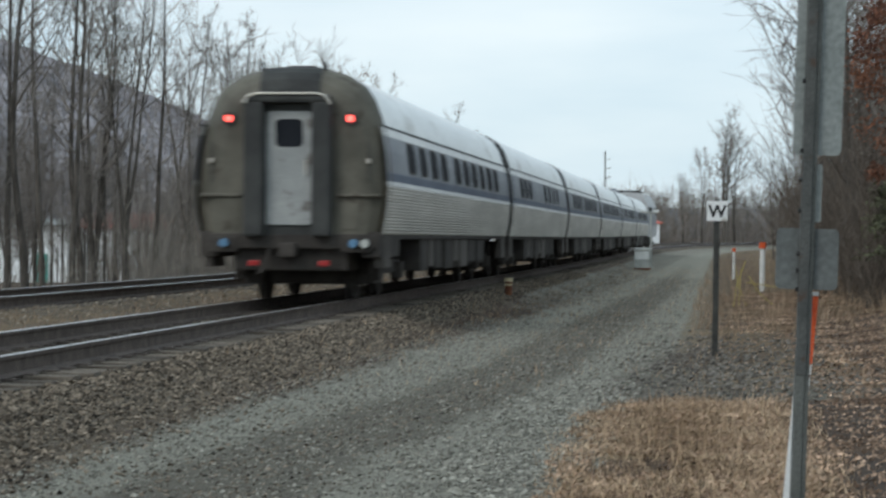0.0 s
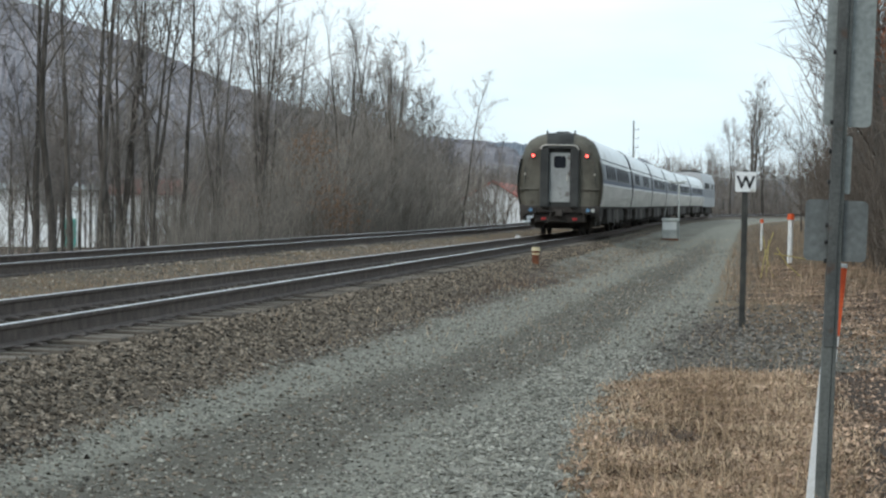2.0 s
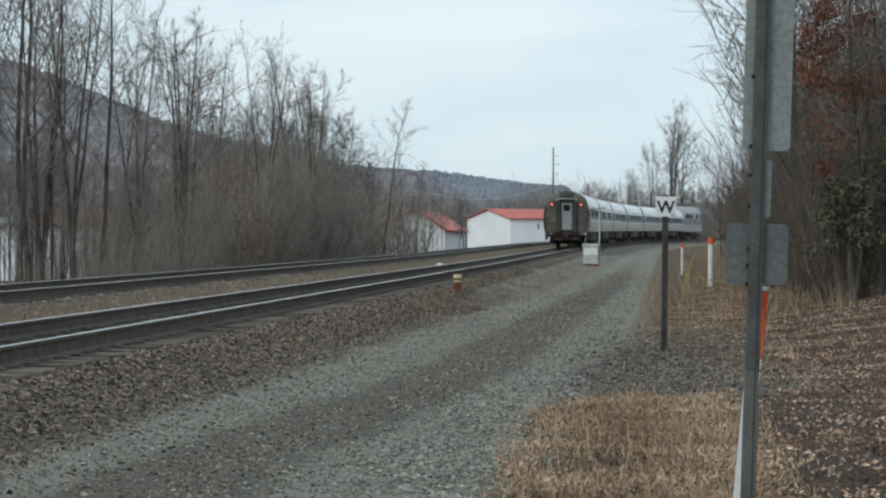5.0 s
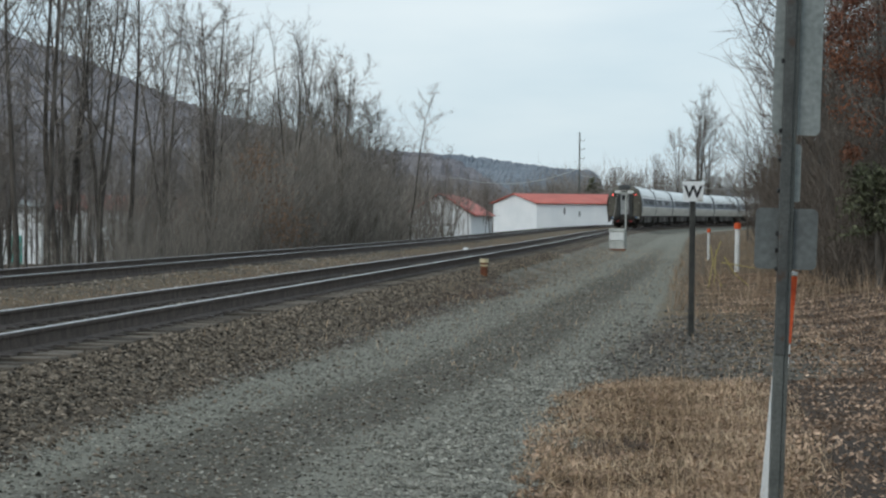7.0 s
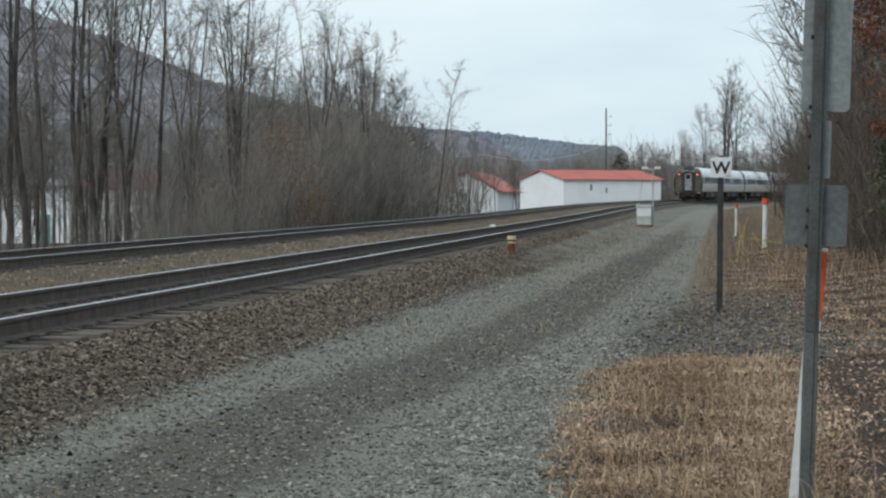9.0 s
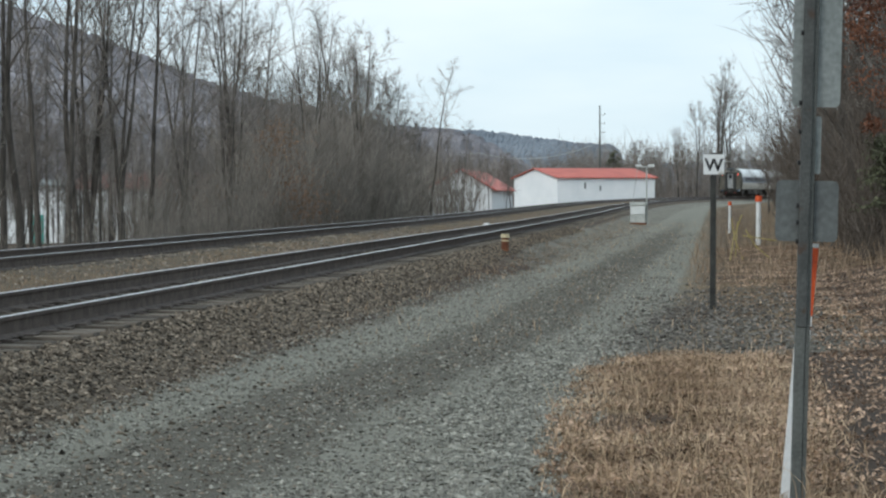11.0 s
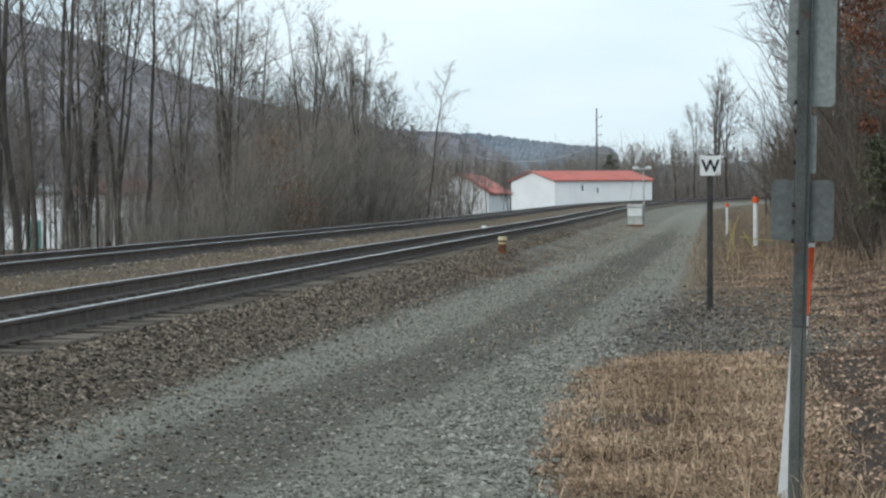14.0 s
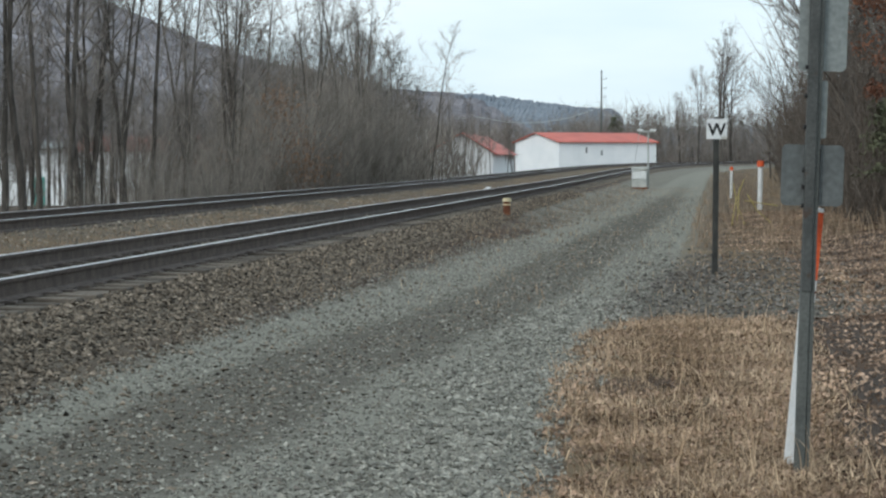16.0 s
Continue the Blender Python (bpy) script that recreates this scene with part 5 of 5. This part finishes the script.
def evergreen(x, y, h, spread, spray=1.0, bare=0.12):
    """A drooping hemlock: a trunk, and boughs of small needle sprays."""
    rng = random.Random(int(x * 10))
    g = ground_z(x, y)
    ob = thing("evergreen_tree", pose(x, y, g), "dark green drooping hemlock at the edge of the wood", "tree")
    st = Stems()
    p, rad = grow(rng, Vector((0, 0, -0.2)), Vector((0, 0, 1)), h, 0.10, 8, 0.02, 0.02)
    st.stem(p, rad, 8)
    verts, faces = [], []
    for i in range(54):
        f = bare + (0.98 - bare) * i / 54
        q, _ = at(p, f)
        a = rng.uniform(0, 6.283)
        ln = spread * (1.05 - (f if spray < 1 else f ** 3)) * rng.uniform(0.6, 1.1) + 0.2
        bp, br = grow(rng, q, Vector((math.cos(a), math.sin(a), 0.1)), ln, 0.02, 5, 0.08, -0.09)
        st.stem(bp, br, 4)
        for _ in range(60):
            c, d = at(bp, rng.uniform(0.15, 1))
            c = c + Vector((rng.gauss(0, 0.10), rng.gauss(0, 0.10), rng.gauss(-0.05, 0.06)))
            s = rng.uniform(0.05, 0.12) * spray
            e = Euler((rng.gauss(0, 0.6), rng.gauss(0, 0.6), rng.uniform(0, 6.28))).to_matrix()
            k = len(verts)
            verts += [tuple(c + e @ Vector(v)) for v in ((-s, 0, 0), (0, -s * 0.25, 0.01), (s, 0, -s * 0.3), (0, s * 0.25, 0.01))]
            faces.append((k, k + 1, k + 2, k + 3))
    part("trunk", st.mesh("trunk", M["bark"]), None, ob)
    part("crown", mesh_of("crown", verts, faces, M["needle"]), None, ob, "dark green needle sprays")


evergreen(9.0, 45.2, 2.75, 1.35, 0.8, 0.5)
evergreen(9.9, 46, 3.4, 1.4, 0.8, 0.45)
evergreen(10.5, 47.6, 4.4, 1.5, 0.9, 0.3)
evergreen(25.2, 342, 9.0, 3.0, 2.2)


# ---- what moves ----
SPEED, START = 23.95, 37.0


def motions():
    for i, car in enumerate(TRAIN):
        rows = []
        for k in range(33):
            t = k * 0.5
            a = START + SPEED * t + 22.3 * i + (HALF + 0.15 if car.name.startswith("passenger") else 9.2)
            back, front = on_line(a - 7.75), on_line(a + 7.75)
            d = front - back
            m = Matrix.Translation((back + front) / 2) @ pose(0, 0, 0, 0, 0, -math.degrees(math.atan2(d.x, d.y))) @ pose(0, 0, 0, math.degrees(math.atan2(d.z, math.hypot(d.x, d.y))))
            rows.append((t, m))
        walk(car, rows)


motions()
